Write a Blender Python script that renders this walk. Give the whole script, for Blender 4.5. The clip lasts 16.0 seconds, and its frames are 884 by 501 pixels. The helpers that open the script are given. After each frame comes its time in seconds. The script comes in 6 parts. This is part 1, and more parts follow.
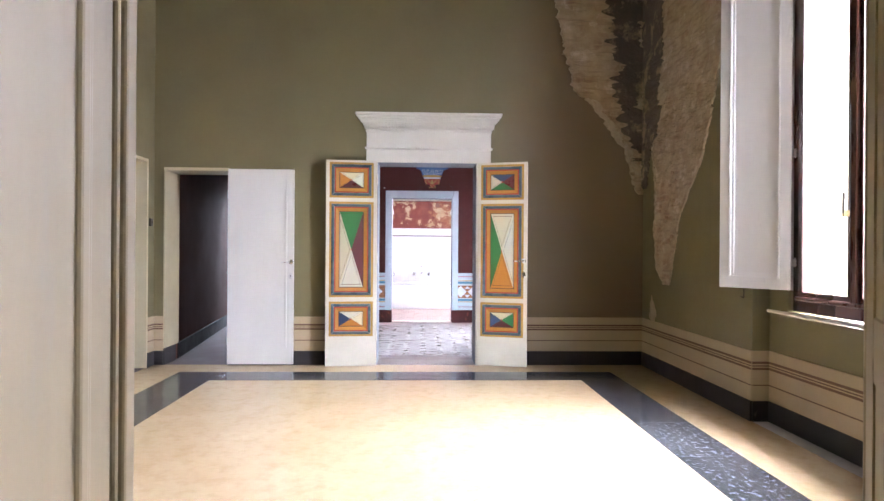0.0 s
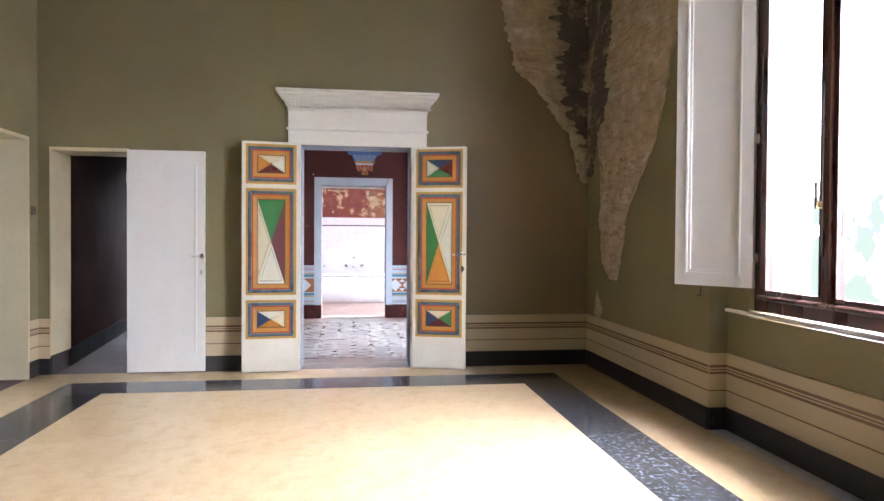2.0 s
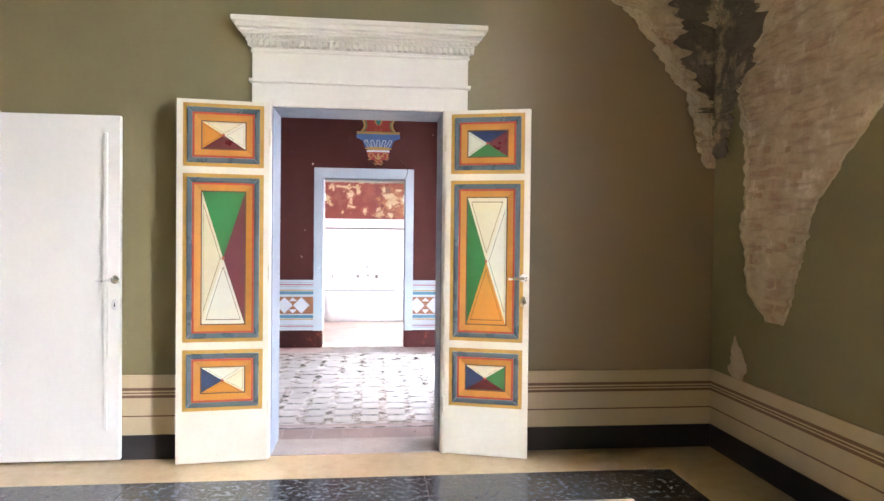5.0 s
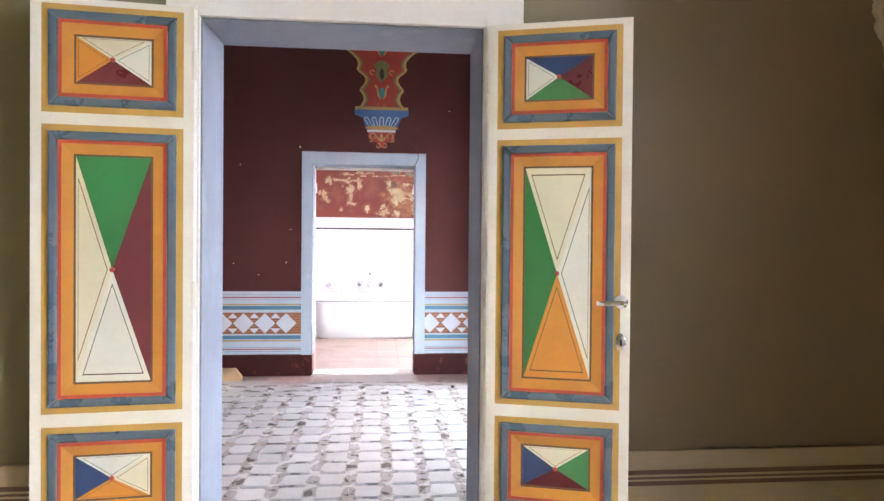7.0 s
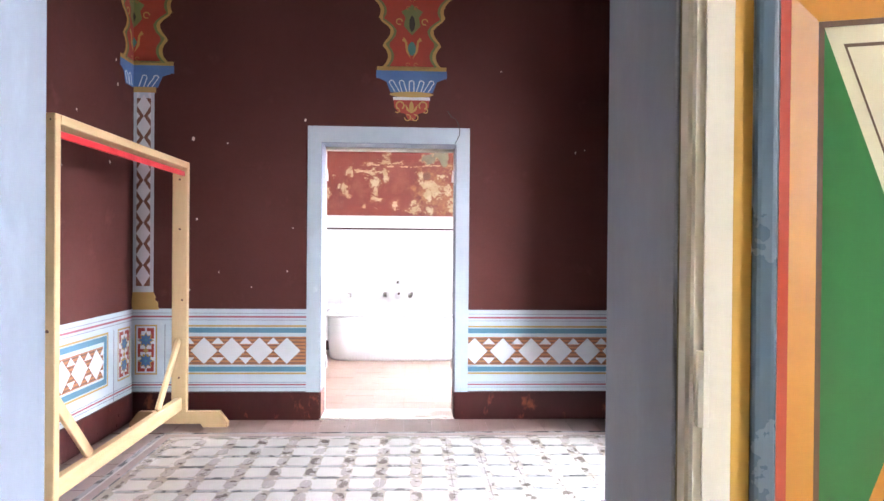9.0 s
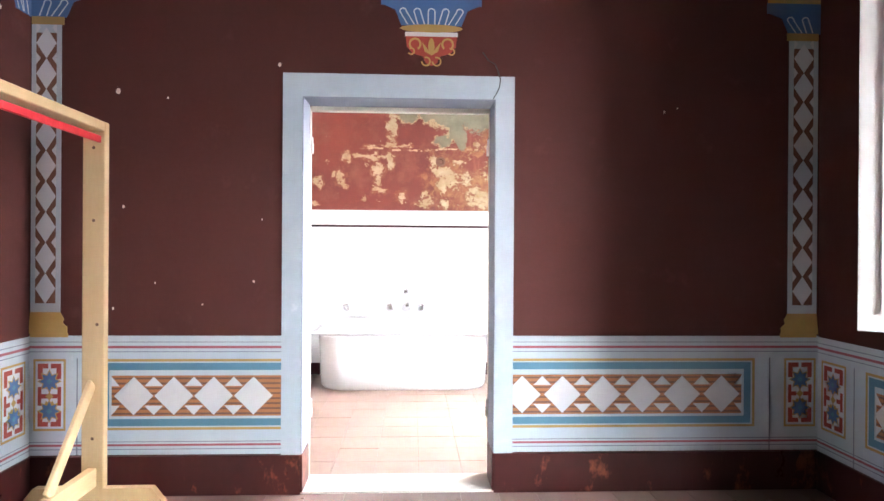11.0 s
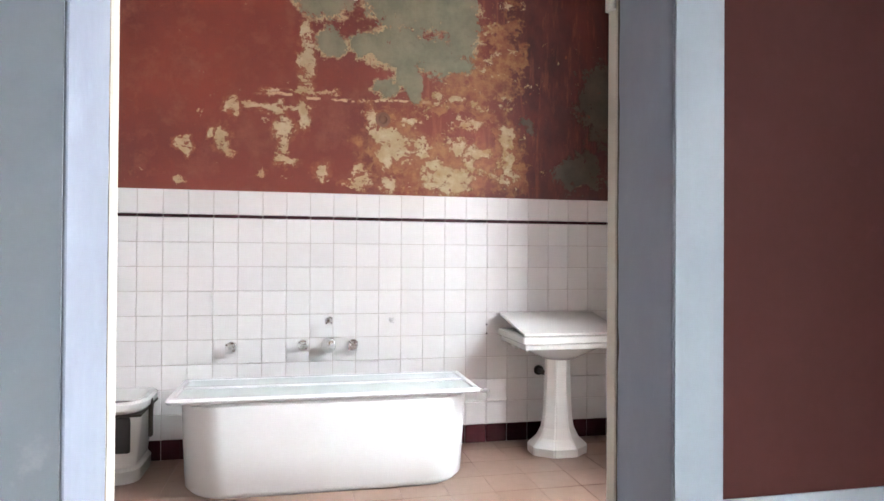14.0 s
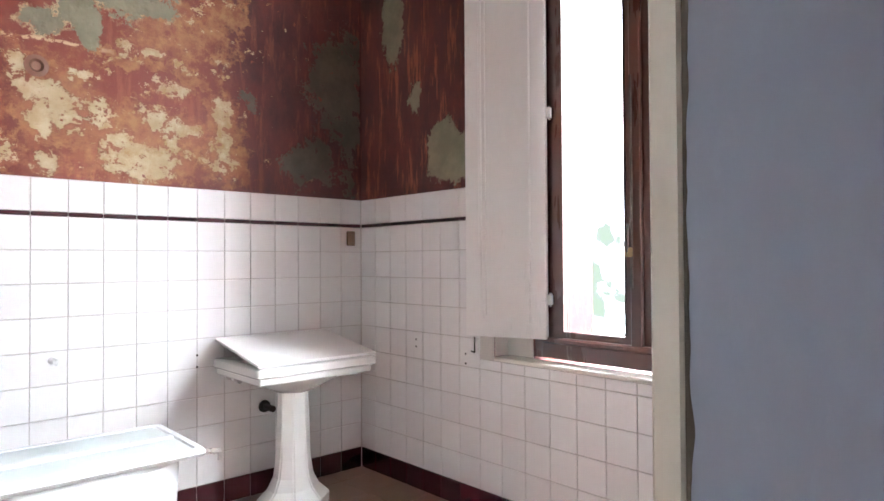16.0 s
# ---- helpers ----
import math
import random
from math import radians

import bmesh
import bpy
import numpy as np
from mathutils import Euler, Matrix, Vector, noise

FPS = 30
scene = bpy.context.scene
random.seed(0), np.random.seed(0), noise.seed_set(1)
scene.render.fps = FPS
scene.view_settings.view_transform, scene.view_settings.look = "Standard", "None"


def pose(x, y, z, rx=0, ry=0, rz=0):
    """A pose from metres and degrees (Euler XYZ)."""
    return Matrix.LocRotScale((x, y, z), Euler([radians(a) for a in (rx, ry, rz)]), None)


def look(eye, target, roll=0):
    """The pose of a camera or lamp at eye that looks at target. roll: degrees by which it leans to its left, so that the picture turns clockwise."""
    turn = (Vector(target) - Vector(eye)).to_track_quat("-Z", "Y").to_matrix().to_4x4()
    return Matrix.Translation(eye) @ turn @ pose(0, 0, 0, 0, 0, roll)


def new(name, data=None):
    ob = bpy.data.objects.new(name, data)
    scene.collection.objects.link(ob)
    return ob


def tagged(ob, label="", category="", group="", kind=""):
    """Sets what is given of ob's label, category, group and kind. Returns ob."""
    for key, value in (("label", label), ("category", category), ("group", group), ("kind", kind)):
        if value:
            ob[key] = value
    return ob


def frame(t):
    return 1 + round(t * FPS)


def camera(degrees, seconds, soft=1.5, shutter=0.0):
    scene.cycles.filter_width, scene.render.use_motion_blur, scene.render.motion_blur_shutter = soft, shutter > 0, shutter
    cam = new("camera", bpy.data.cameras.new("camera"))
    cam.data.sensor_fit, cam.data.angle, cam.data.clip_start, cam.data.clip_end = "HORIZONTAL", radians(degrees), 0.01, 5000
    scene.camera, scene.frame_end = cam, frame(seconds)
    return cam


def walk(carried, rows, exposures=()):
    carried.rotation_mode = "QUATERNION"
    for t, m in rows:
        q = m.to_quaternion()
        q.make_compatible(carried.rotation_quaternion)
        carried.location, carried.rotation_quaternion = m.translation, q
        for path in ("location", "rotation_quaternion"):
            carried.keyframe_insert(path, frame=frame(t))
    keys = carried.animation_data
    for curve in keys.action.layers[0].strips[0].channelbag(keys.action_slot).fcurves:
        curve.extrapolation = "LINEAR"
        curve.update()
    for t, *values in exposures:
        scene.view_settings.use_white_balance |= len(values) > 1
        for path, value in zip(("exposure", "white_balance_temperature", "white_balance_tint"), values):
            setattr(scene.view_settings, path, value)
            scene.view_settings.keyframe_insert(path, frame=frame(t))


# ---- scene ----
cam = camera(69.6, 16.0)
PATH = [
    (0, (0.541, -0.815, 1.195), (0.613, 1.184, 1.195), 0.4),
    (0.5, (0.531, -0.931, 1.217), (0.687, 1.062, 1.213), 0.4),
    (1, (0.555, -0.87, 1.207), (0.795, 1.116, 1.191), 0.3),
    (1.5, (0.589, -0.572, 1.213), (0.863, 1.409, 1.181), 0.3),
    (2, (0.608, -0.257, 1.23), (0.879, 1.724, 1.196), 0.4),
    (2.5, (0.612, 0.066, 1.298), (0.881, 2.047, 1.267), 0.4),
    (3, (0.685, 0.426, 1.341), (0.953, 2.408, 1.313), 0.3),
    (3.5, (0.719, 0.747, 1.344), (0.983, 2.729, 1.317), 0.3),
    (4, (0.7, 1.126, 1.326), (0.954, 3.109, 1.298), 0.4),
    (4.2, (0.728, 1.285, 1.327), (0.971, 3.27, 1.291), 0.5),
    (6.5, (0.72, 3.061, 1.289), (0.909, 5.052, 1.267), 0.5),
    (7, (0.759, 3.45, 1.298), (0.948, 5.441, 1.276), 0.5),
    (7.5, (0.793, 3.861, 1.31), (0.962, 5.854, 1.29), 0.5),
    (8, (0.772, 4.219, 1.298), (0.923, 6.213, 1.286), 0.5),
    (8.5, (0.762, 4.583, 1.267), (0.91, 6.578, 1.258), 0.4),
    (9, (0.765, 4.967, 1.295), (0.858, 6.965, 1.282), 0.5),
    (9.2, (0.757, 5.118, 1.298), (0.85, 7.116, 1.283), 0.5),
    (11.5, (0.639, 6.783, 1.267), (0.728, 8.781, 1.266), 0.3),
    (12, (0.617, 7.18, 1.292), (0.7, 9.178, 1.289), 0.3),
    (12.5, (0.577, 7.552, 1.281), (0.657, 9.551, 1.282), 0.3),
    (13, (0.538, 7.94, 1.264), (0.706, 9.933, 1.268), 0.6),
    (13.5, (0.508, 8.306, 1.263), (0.792, 10.285, 1.271), 0.7),
    (14, (0.434, 8.687, 1.266), (0.858, 10.642, 1.283), 0.4),
    (14.5, (0.424, 9.05, 1.266), (1.021, 10.958, 1.272), 0.4),
    (15, (0.426, 9.294, 1.287), (1.215, 11.131, 1.294), 0.4),
    (15.5, (0.363, 9.486, 1.309), (1.571, 11.08, 1.337), 0.4),
    (16, (0.364, 9.565, 1.281), (1.713, 11.041, 1.315), -0.3),
]
EXPOSURES = [(0.0, 0.35, 5850, 20), (1.5, 0.05, 5900, 20), (2.0, 0.15, 6000, 18), (3.0, 0.55, 6150, 15), (4.0, 0.8, 6200, 14), (6.5, 0.4, 6050, 16), (7.5, 0.35, 6100, 16), (8.0, 0.3, 6150, 15), (8.5, 0.35, 6200, 14), (9.0, 0.65, 6250, 14), (11.5, 0.6, 6450, 9), (12.0, 0.35, 6500, 8), (12.5, 0.15, 6500, 8),
             (13.0, -0.1, 6500, 8), (13.5, -0.2, 6450, 8), (14.0, -0.25, 6450, 8), (14.5, -0.2, 6450, 8), (15.0, -0.05, 6400, 8), (15.5, 0.1, 6350, 8), (16.0, 0.05, 6250, 8)]
walk(cam, [(t, look(eye, target, roll)) for t, eye, target, roll in PATH], EXPOSURES)

# ---------------------------------------------------------------- plan (metres)
CEIL = 4.3
XL1, XR1 = -2.185, 2.905           # green room, side walls
YF, YA = -0.12, 5.83              # green room, near wall and far wall
YA2 = 6.135                       # far face of the wall between green and red rooms
XL2, XR2 = -1.286, 2.84           # red room, side walls
YB, YB2 = 9.727, 9.975            # wall between red room and bathroom
RV = 9.930                        # where the painted reveal meets the timber frame
XR3, YC = 2.70, 12.875            # bathroom
NICHE = 0.125
D1 = (0.103, 1.134, 2.108)        # green room to red room
D2 = (0.085, 1.090, 2.06)         # red room to bathroom
D0 = (0.178, 1.255, 2.30)          # doorway where the walk begins
SD = (-2.083, -1.42, 2.032)        # side door in the far wall
W1 = (1.89, 3.612, 0.765, 3.45)     # window niches: y0, y1, sill, top
W1F = (2.115, 3.385)                # the green room's casement inside its niche
W2 = (7.30, 8.55, 0.81, 2.80)
W3 = (10.345, 11.735, 0.785, 3.85)
W3F = (10.415, 11.565)              # the bathroom casement inside its shallow niche

# ---------------------------------------------------------------- world and light
world = bpy.data.worlds.new("sky")
scene.world = world
world.use_nodes = True
wn = world.node_tree.nodes
sky = wn.new("ShaderNodeTexSky")
sky.sky_type = "NISHITA"
sky.sun_disc = False
sky.sun_elevation, sky.sun_rotation = radians(52), radians(80)
world.node_tree.links.new(sky.outputs[0], wn["Background"].inputs[0])
wn["Background"].inputs[1].default_value = 0.12
sun_data = bpy.data.lights.new("sun", "SUN")
sun_data.energy, sun_data.angle, sun_data.color = 0.8, radians(12), (1.0, 0.95, 0.88)
sun = new("sun", sun_data)
sun.matrix_world = look((14, 4, 18), (0, 3, 0))
GLOW = 82.0                       # brightness of the hazy daylight outside the windows


# ---------------------------------------------------------------- mesh helpers
def box(bm, x0, x1, y0, y1, z0, z1):
    v = [bm.verts.new((x, y, z)) for z in (z0, z1) for y in (y0, y1) for x in (x0, x1)]
    for f in ((0, 2, 3, 1), (4, 5, 7, 6), (0, 1, 5, 4), (2, 6, 7, 3), (0, 4, 6, 2), (1, 3, 7, 5)):
        bm.faces.new([v[i] for i in f])
    return v


def rbox(x0, x1, y0, y1, z0, z1, r=0.004, seg=1):
    """A box with softened edges, in a bmesh of its own."""
    bm = bmesh.new()
    box(bm, x0, x1, y0, y1, z0, z1)
    bmesh.ops.bevel(bm, geom=bm.edges[:], offset=r, segments=seg, affect="EDGES", profile=0.5)
    return bm


def prism(bm, pts, a, b, axis="y"):
    """A flat outline in u, v, given thickness from a to b along an axis."""
    def at(u, v, d):
        return {"y": (u, d, v), "x": (d, u, v), "z": (u, v, d)}[axis]
    lo = [bm.verts.new(at(u, v, a)) for u, v in pts]
    hi = [bm.verts.new(at(u, v, b)) for u, v in pts]
    n = len(pts)
    bm.faces.new(lo)
    bm.faces.new(hi[::-1])
    for i in range(n):
        bm.faces.new((lo[i], hi[i], hi[(i + 1) % n], lo[(i + 1) % n]))
    return bm


def ring(u0, u1, v0, v1, w, a, b):
    """A mitred picture-frame ring in the x-z plane."""
    bm = bmesh.new()
    o = [(u0, v0), (u1, v0), (u1, v1), (u0, v1)]
    i = [(u0 + w, v0 + w), (u1 - w, v0 + w), (u1 - w, v1 - w), (u0 + w, v1 - w)]
    for k in range(4):
        m = (k + 1) % 4
        prism(bm, [o[k], o[m], i[m], i[k]], a, b)
    return bm


def lathe(profile, seg=20, centre=(0, 0, 0), axis="z", square=0.0):
    """A turned shape from (radius, height) pairs."""
    bm = bmesh.new()
    rings = []
    for r, h in profile:
        row = []
        for k in range(seg):
            a = 2 * math.pi * k / seg
            p = (r * math.cos(a), r * math.sin(a), h)
            if axis == "y":
                p = (p[0], -h, p[1])
            elif axis == "x":
                p = (h, p[0], p[1])
            row.append(bm.verts.new(Vector(p) + Vector(centre)))
        rings.append(row)
    for a, b in zip(rings, rings[1:]):
        for k in range(seg):
            m = (k + 1) % seg
            bm.faces.new((a[k], a[m], b[m], b[k]))
    bm.faces.new(rings[0][::-1])
    bm.faces.new(rings[-1])
    return bm


def tube(p, q, r, seg=8):
    p, q = Vector(p), Vector(q)
    bm = lathe([(r, 0), (r, (q - p).length)], seg)
    bm.transform(Matrix.Translation(p) @ (q - p).to_track_quat("Z", "Y").to_matrix().to_4x4())
    return bm


def beam(p, q, w, d, up=(0, 0, 1), r=0.004):
    """A sawn timber from p to q, w wide across and d deep."""
    p, q = Vector(p), Vector(q)
    z = (q - p).normalized()
    x = Vector(up).cross(z).normalized()
    y = z.cross(x)
    bm = rbox(-w / 2, w / 2, -d / 2, d / 2, 0, (q - p).length, r)
    m = Matrix((x, y, z)).transposed().to_4x4()
    bm.transform(Matrix.Translation(p) @ m)
    return bm


def mesh_of(name, bm, material):
    bmesh.ops.recalc_face_normals(bm, faces=bm.faces[:])
    me = bpy.data.meshes.new(name)
    bm.to_mesh(me)
    bm.free()
    me.materials.append(material)
    return me


def part(name, bm, material, parent=None, label="", smooth=False):
    me = mesh_of(name, bm, material)
    if smooth:
        me.shade_smooth()
        me.set_sharp_from_angle(angle=radians(40))
    ob = new(name, me)
    ob.parent = parent
    if label:
        ob["label"] = label
    return ob


def thing(name, label, category, group="", m=None):
    ob = new(name)
    ob.empty_display_size = 0.1
    if m is not None:
        ob.matrix_basis = m
    return tagged(ob, label, category, group)


def struct(name, bm, material, label, category="", smooth=False):
    return tagged(part(name, bm, material, None, label, smooth), label, category, "", "structure")


def wall_boxes(axis, a0, a1, t0, t1, z0, z1, openings=()):
    """A wall along an axis, with openings (from, to, bottom, top) through it."""
    bm = bmesh.new()
    cuts = sorted({a0, a1, *[o[0] for o in openings], *[o[1] for o in openings]})
    for lo, hi in zip(cuts, cuts[1:]):
        free = [(z0, z1)]
        for o in openings:
            if o[0] <= lo + 1e-6 and o[1] >= hi - 1e-6:
                nxt = []
                for p, q in free:
                    if o[2] > p:
                        nxt.append((p, min(q, o[2])))
                    if o[3] < q:
                        nxt.append((max(p, o[3]), q))
                free = nxt
        for p, q in free:
            if axis == "x":
                box(bm, lo, hi, t0, t1, p, q)
            else:
                box(bm, t0, t1, lo, hi, p, q)
    return bm


# ---------------------------------------------------------------- materials
def mat(name, c1, c2=None, rough=0.6, scale=3.0, fine=60.0, bump=0.15, metal=0.0, spec=0.5, fine_mix=0.35, wear=None, wear_at=0.62, wear_scale=9.0, wear_soft=0.05, stretch=(1, 1, 1), coat=0.0, vary=0.0, rough_var=0.12, placed=False):
    """Two colours mixed by large and fine noise, with relief; wear: a third colour in spots."""
    m = bpy.data.materials.new(name)
    m.use_nodes = True
    nt = m.node_tree
    n, ln = nt.nodes, nt.links
    bs = n["Principled BSDF"]
    c2 = c2 or tuple(v * 0.86 for v in c1)
    tc = n.new("ShaderNodeTexCoord")
    mp = n.new("ShaderNodeMapping")
    mp.inputs["Scale"].default_value = stretch
    if placed:                                  # grain that runs on from piece to piece
        ln.new(n.new("ShaderNodeNewGeometry").outputs["Position"], mp.inputs["Vector"])
    else:
        ln.new(tc.outputs["Object"], mp.inputs["Vector"])
    big = n.new("ShaderNodeTexNoise")
    big.inputs["Scale"].default_value, big.inputs["Detail"].default_value, big.inputs["Roughness"].default_value = scale, 6, 0.6
    small = n.new("ShaderNodeTexNoise")
    small.inputs["Scale"].default_value, small.inputs["Detail"].default_value = fine, 4
    ln.new(mp.outputs[0], big.inputs["Vector"])
    ln.new(mp.outputs[0], small.inputs["Vector"])
    ramp = n.new("ShaderNodeMapRange")
    ramp.inputs["From Min"].default_value, ramp.inputs["From Max"].default_value = 0.33, 0.67
    ln.new(big.outputs["Fac"], ramp.inputs["Value"])
    mixf = n.new("ShaderNodeMix")
    mixf.data_type = "FLOAT"
    mixf.inputs["Factor"].default_value = fine_mix
    ln.new(ramp.outputs[0], mixf.inputs["A"])
    ln.new(small.outputs["Fac"], mixf.inputs["B"])
    col = n.new("ShaderNodeMix")
    col.data_type = "RGBA"
    col.inputs["A"].default_value, col.inputs["B"].default_value = (*c1, 1), (*c2, 1)
    ln.new(mixf.outputs["Result"], col.inputs["Factor"])
    last = col.outputs["Result"]
    if wear:
        wn_ = n.new("ShaderNodeTexNoise")
        wn_.inputs["Scale"].default_value, wn_.inputs["Detail"].default_value, wn_.inputs["Roughness"].default_value = wear_scale, 8, 0.65
        ln.new(mp.outputs[0], wn_.inputs["Vector"])
        wr = n.new("ShaderNodeMapRange")
        wr.inputs["From Min"].default_value, wr.inputs["From Max"].default_value = wear_at, wear_at + wear_soft
        ln.new(wn_.outputs["Fac"], wr.inputs["Value"])
        wc = n.new("ShaderNodeMix")
        wc.data_type = "RGBA"
        wc.inputs["B"].default_value = (*wear, 1)
        ln.new(wr.outputs[0], wc.inputs["Factor"])
        ln.new(last, wc.inputs["A"])
        last = wc.outputs["Result"]
    if vary:
        info = n.new("ShaderNodeObjectInfo")
        vr = n.new("ShaderNodeMapRange")
        vr.inputs["To Min"].default_value, vr.inputs["To Max"].default_value = 1 - vary, 1 + vary
        ln.new(info.outputs["Random"], vr.inputs["Value"])
        hs = n.new("ShaderNodeHueSaturation")
        ln.new(vr.outputs[0], hs.inputs["Value"])
        ln.new(last, hs.inputs["Color"])
        last = hs.outputs[0]
    ln.new(last, bs.inputs["Base Color"])
    rr = n.new("ShaderNodeMapRange")
    rr.inputs["To Min"].default_value, rr.inputs["To Max"].default_value = max(0.02, rough - rough_var), min(1, rough + rough_var)
    ln.new(mixf.outputs["Result"], rr.inputs["Value"])
    ln.new(rr.outputs[0], bs.inputs["Roughness"])
    bs.inputs["Metallic"].default_value = metal
    bs.inputs["Specular IOR Level"].default_value = spec
    bs.inputs["Coat Weight"].default_value = coat
    if bump:
        bp = n.new("ShaderNodeBump")
        bp.inputs["Strength"].default_value, bp.inputs["Distance"].default_value = bump, 0.004
        ln.new(mixf.outputs["Result"], bp.inputs["Height"])
        ln.new(bp.outputs[0], bs.inputs["Normal"])
    return m


OLIVE = mat("olive wall paint", (0.192, 0.167, 0.083), (0.155, 0.134, 0.068), 0.55, 0.9, 35, 0.12, spec=0.35, wear=(0.24, 0.215, 0.12), wear_at=0.69, wear_scale=5)


def stained(src, name, colour, x0, x1):
    """The same paint with a brown damp stain spreading from the corner."""
    m = src.copy()
    m.name = name
    n, ln = m.node_tree.nodes, m.node_tree.links
    bs = n["Principled BSDF"]
    old = bs.inputs["Base Color"].links[0].from_socket
    tc = n.new("ShaderNodeTexCoord")
    sp = n.new("ShaderNodeSeparateXYZ")
    ln.new(tc.outputs["Object"], sp.inputs[0])
    t = n.new("ShaderNodeTexNoise")
    t.inputs["Scale"].default_value, t.inputs["Detail"].default_value = 1.6, 5
    ln.new(tc.outputs["Object"], t.inputs["Vector"])
    add = n.new("ShaderNodeMath")
    add.operation = "MULTIPLY_ADD"
    add.inputs[1].default_value = 0.9
    ln.new(t.outputs["Fac"], add.inputs[0])
    ln.new(sp.outputs["X"], add.inputs[2])
    r = n.new("ShaderNodeMapRange")
    r.inputs["From Min"].default_value, r.inputs["From Max"].default_value = x0 + 0.45, x1 + 0.45
    r.inputs["To Max"].default_value = 0.75
    ln.new(add.outputs[0], r.inputs["Value"])
    mx = n.new("ShaderNodeMix")
    mx.data_type = "RGBA"
    mx.inputs["B"].default_value = (*colour, 1)
    ln.new(r.outputs[0], mx.inputs["Factor"])
    ln.new(old, mx.inputs["A"])
    ln.new(mx.outputs["Result"], bs.inputs["Base Color"])
    return m


OLIVE_STAINED = stained(OLIVE, "olive wall paint with brown damp", (0.198, 0.138, 0.085), 1.2, 2.1)
CREAM = mat("cream dado paint", (0.50, 0.40, 0.26), (0.43, 0.34, 0.21), 0.55, 2, 40, 0.1, wear=(0.36, 0.27, 0.17), wear_at=0.68)
BROWNLINE = mat("brown line paint", (0.125, 0.065, 0.04), (0.18, 0.10, 0.06), 0.6, 6, 50, 0.05)
BLACKBASE = mat("black plinth paint", (0.018, 0.016, 0.017), (0.034, 0.030, 0.029), 0.45, 4, 50, 0.1, spec=0.3, wear=(0.085, 0.072, 0.064), wear_at=0.66)


def bare_render():
    """Brown bare render with trowel strokes, and brick faces showing through where it is thin."""
    m = mat("bare plaster", (0.52, 0.415, 0.285), (0.30, 0.225, 0.145), 0.92, 7, 45, 0.9, fine_mix=0.45, wear=(0.60, 0.50, 0.38), wear_at=0.56, wear_scale=6, wear_soft=0.14)
    n, ln = m.node_tree.nodes, m.node_tree.links
    bs = n["Principled BSDF"]
    old = bs.inputs["Base Color"].links[0].from_socket
    tc = n.new("ShaderNodeTexCoord")
    sp = n.new("ShaderNodeSeparateXYZ")
    ln.new(tc.outputs["Object"], sp.inputs[0])
    add = n.new("ShaderNodeMath")
    ln.new(sp.outputs["X"], add.inputs[0])
    ln.new(sp.outputs["Y"], add.inputs[1])
    uv = n.new("ShaderNodeCombineXYZ")
    ln.new(add.outputs[0], uv.inputs["X"])
    ln.new(sp.outputs["Z"], uv.inputs["Y"])
    warp = n.new("ShaderNodeTexNoise")
    warp.inputs["Scale"].default_value, warp.inputs["Detail"].default_value = 9, 4
    ln.new(tc.outputs["Object"], warp.inputs["Vector"])
    bent = n.new("ShaderNodeVectorMath")
    bent.operation = "MULTIPLY_ADD"
    bent.inputs[1].default_value = (0.05, 0.05, 0)
    ln.new(warp.outputs["Color"], bent.inputs[0])
    ln.new(uv.outputs[0], bent.inputs[2])
    br = n.new("ShaderNodeTexBrick")
    br.inputs["Scale"].default_value = 1.0
    br.inputs["Brick Width"].default_value, br.inputs["Row Height"].default_value, br.inputs["Mortar Size"].default_value = 0.20, 0.068, 0.010
    br.inputs["Mortar Smooth"].default_value = 0.4
    br.inputs["Color1"].default_value, br.inputs["Color2"].default_value, br.inputs["Mortar"].default_value = (1, 1, 1, 1), (0.5, 0.5, 0.5, 1), (0, 0, 0, 1)
    ln.new(bent.outputs[0], br.inputs["Vector"])
    bare = n.new("ShaderNodeTexNoise")
    bare.inputs["Scale"].default_value, bare.inputs["Detail"].default_value = 5.5, 6
    ln.new(tc.outputs["Object"], bare.inputs["Vector"])
    r = n.new("ShaderNodeMapRange")
    r.inputs["From Min"].default_value, r.inputs["From Max"].default_value, r.inputs["To Max"].default_value = 0.53, 0.64, 0.55
    ln.new(bare.outputs["Fac"], r.inputs["Value"])
    f = n.new("ShaderNodeMath")
    f.operation = "MULTIPLY"
    ln.new(br.outputs["Color"], f.inputs[0])
    ln.new(r.outputs[0], f.inputs[1])
    # slanting trowel strokes
    mp = n.new("ShaderNodeMapping")
    mp.inputs["Rotation"].default_value, mp.inputs["Scale"].default_value = (radians(50), 0, 0), (4, 4, 26)
    ln.new(tc.outputs["Object"], mp.inputs[0])
    st = n.new("ShaderNodeTexNoise")
    st.inputs["Scale"].default_value, st.inputs["Detail"].default_value = 1.2, 6
    ln.new(mp.outputs[0], st.inputs["Vector"])
    sr = n.new("ShaderNodeMapRange")
    sr.inputs["From Min"].default_value, sr.inputs["From Max"].default_value, sr.inputs["To Max"].default_value = 0.52, 0.66, 0.6
    ln.new(st.outputs["Fac"], sr.inputs["Value"])
    for fac, colour in ((sr.outputs[0], (0.26, 0.19, 0.135)), (f.outputs[0], (0.25, 0.135, 0.10))):
        mx = n.new("ShaderNodeMix")
        mx.data_type = "RGBA"
        mx.inputs["B"].default_value = (*colour, 1)
        ln.new(fac, mx.inputs["Factor"])
        ln.new(old, mx.inputs["A"])
        old = mx.outputs["Result"]
    ln.new(old, bs.inputs["Base Color"])
    return m


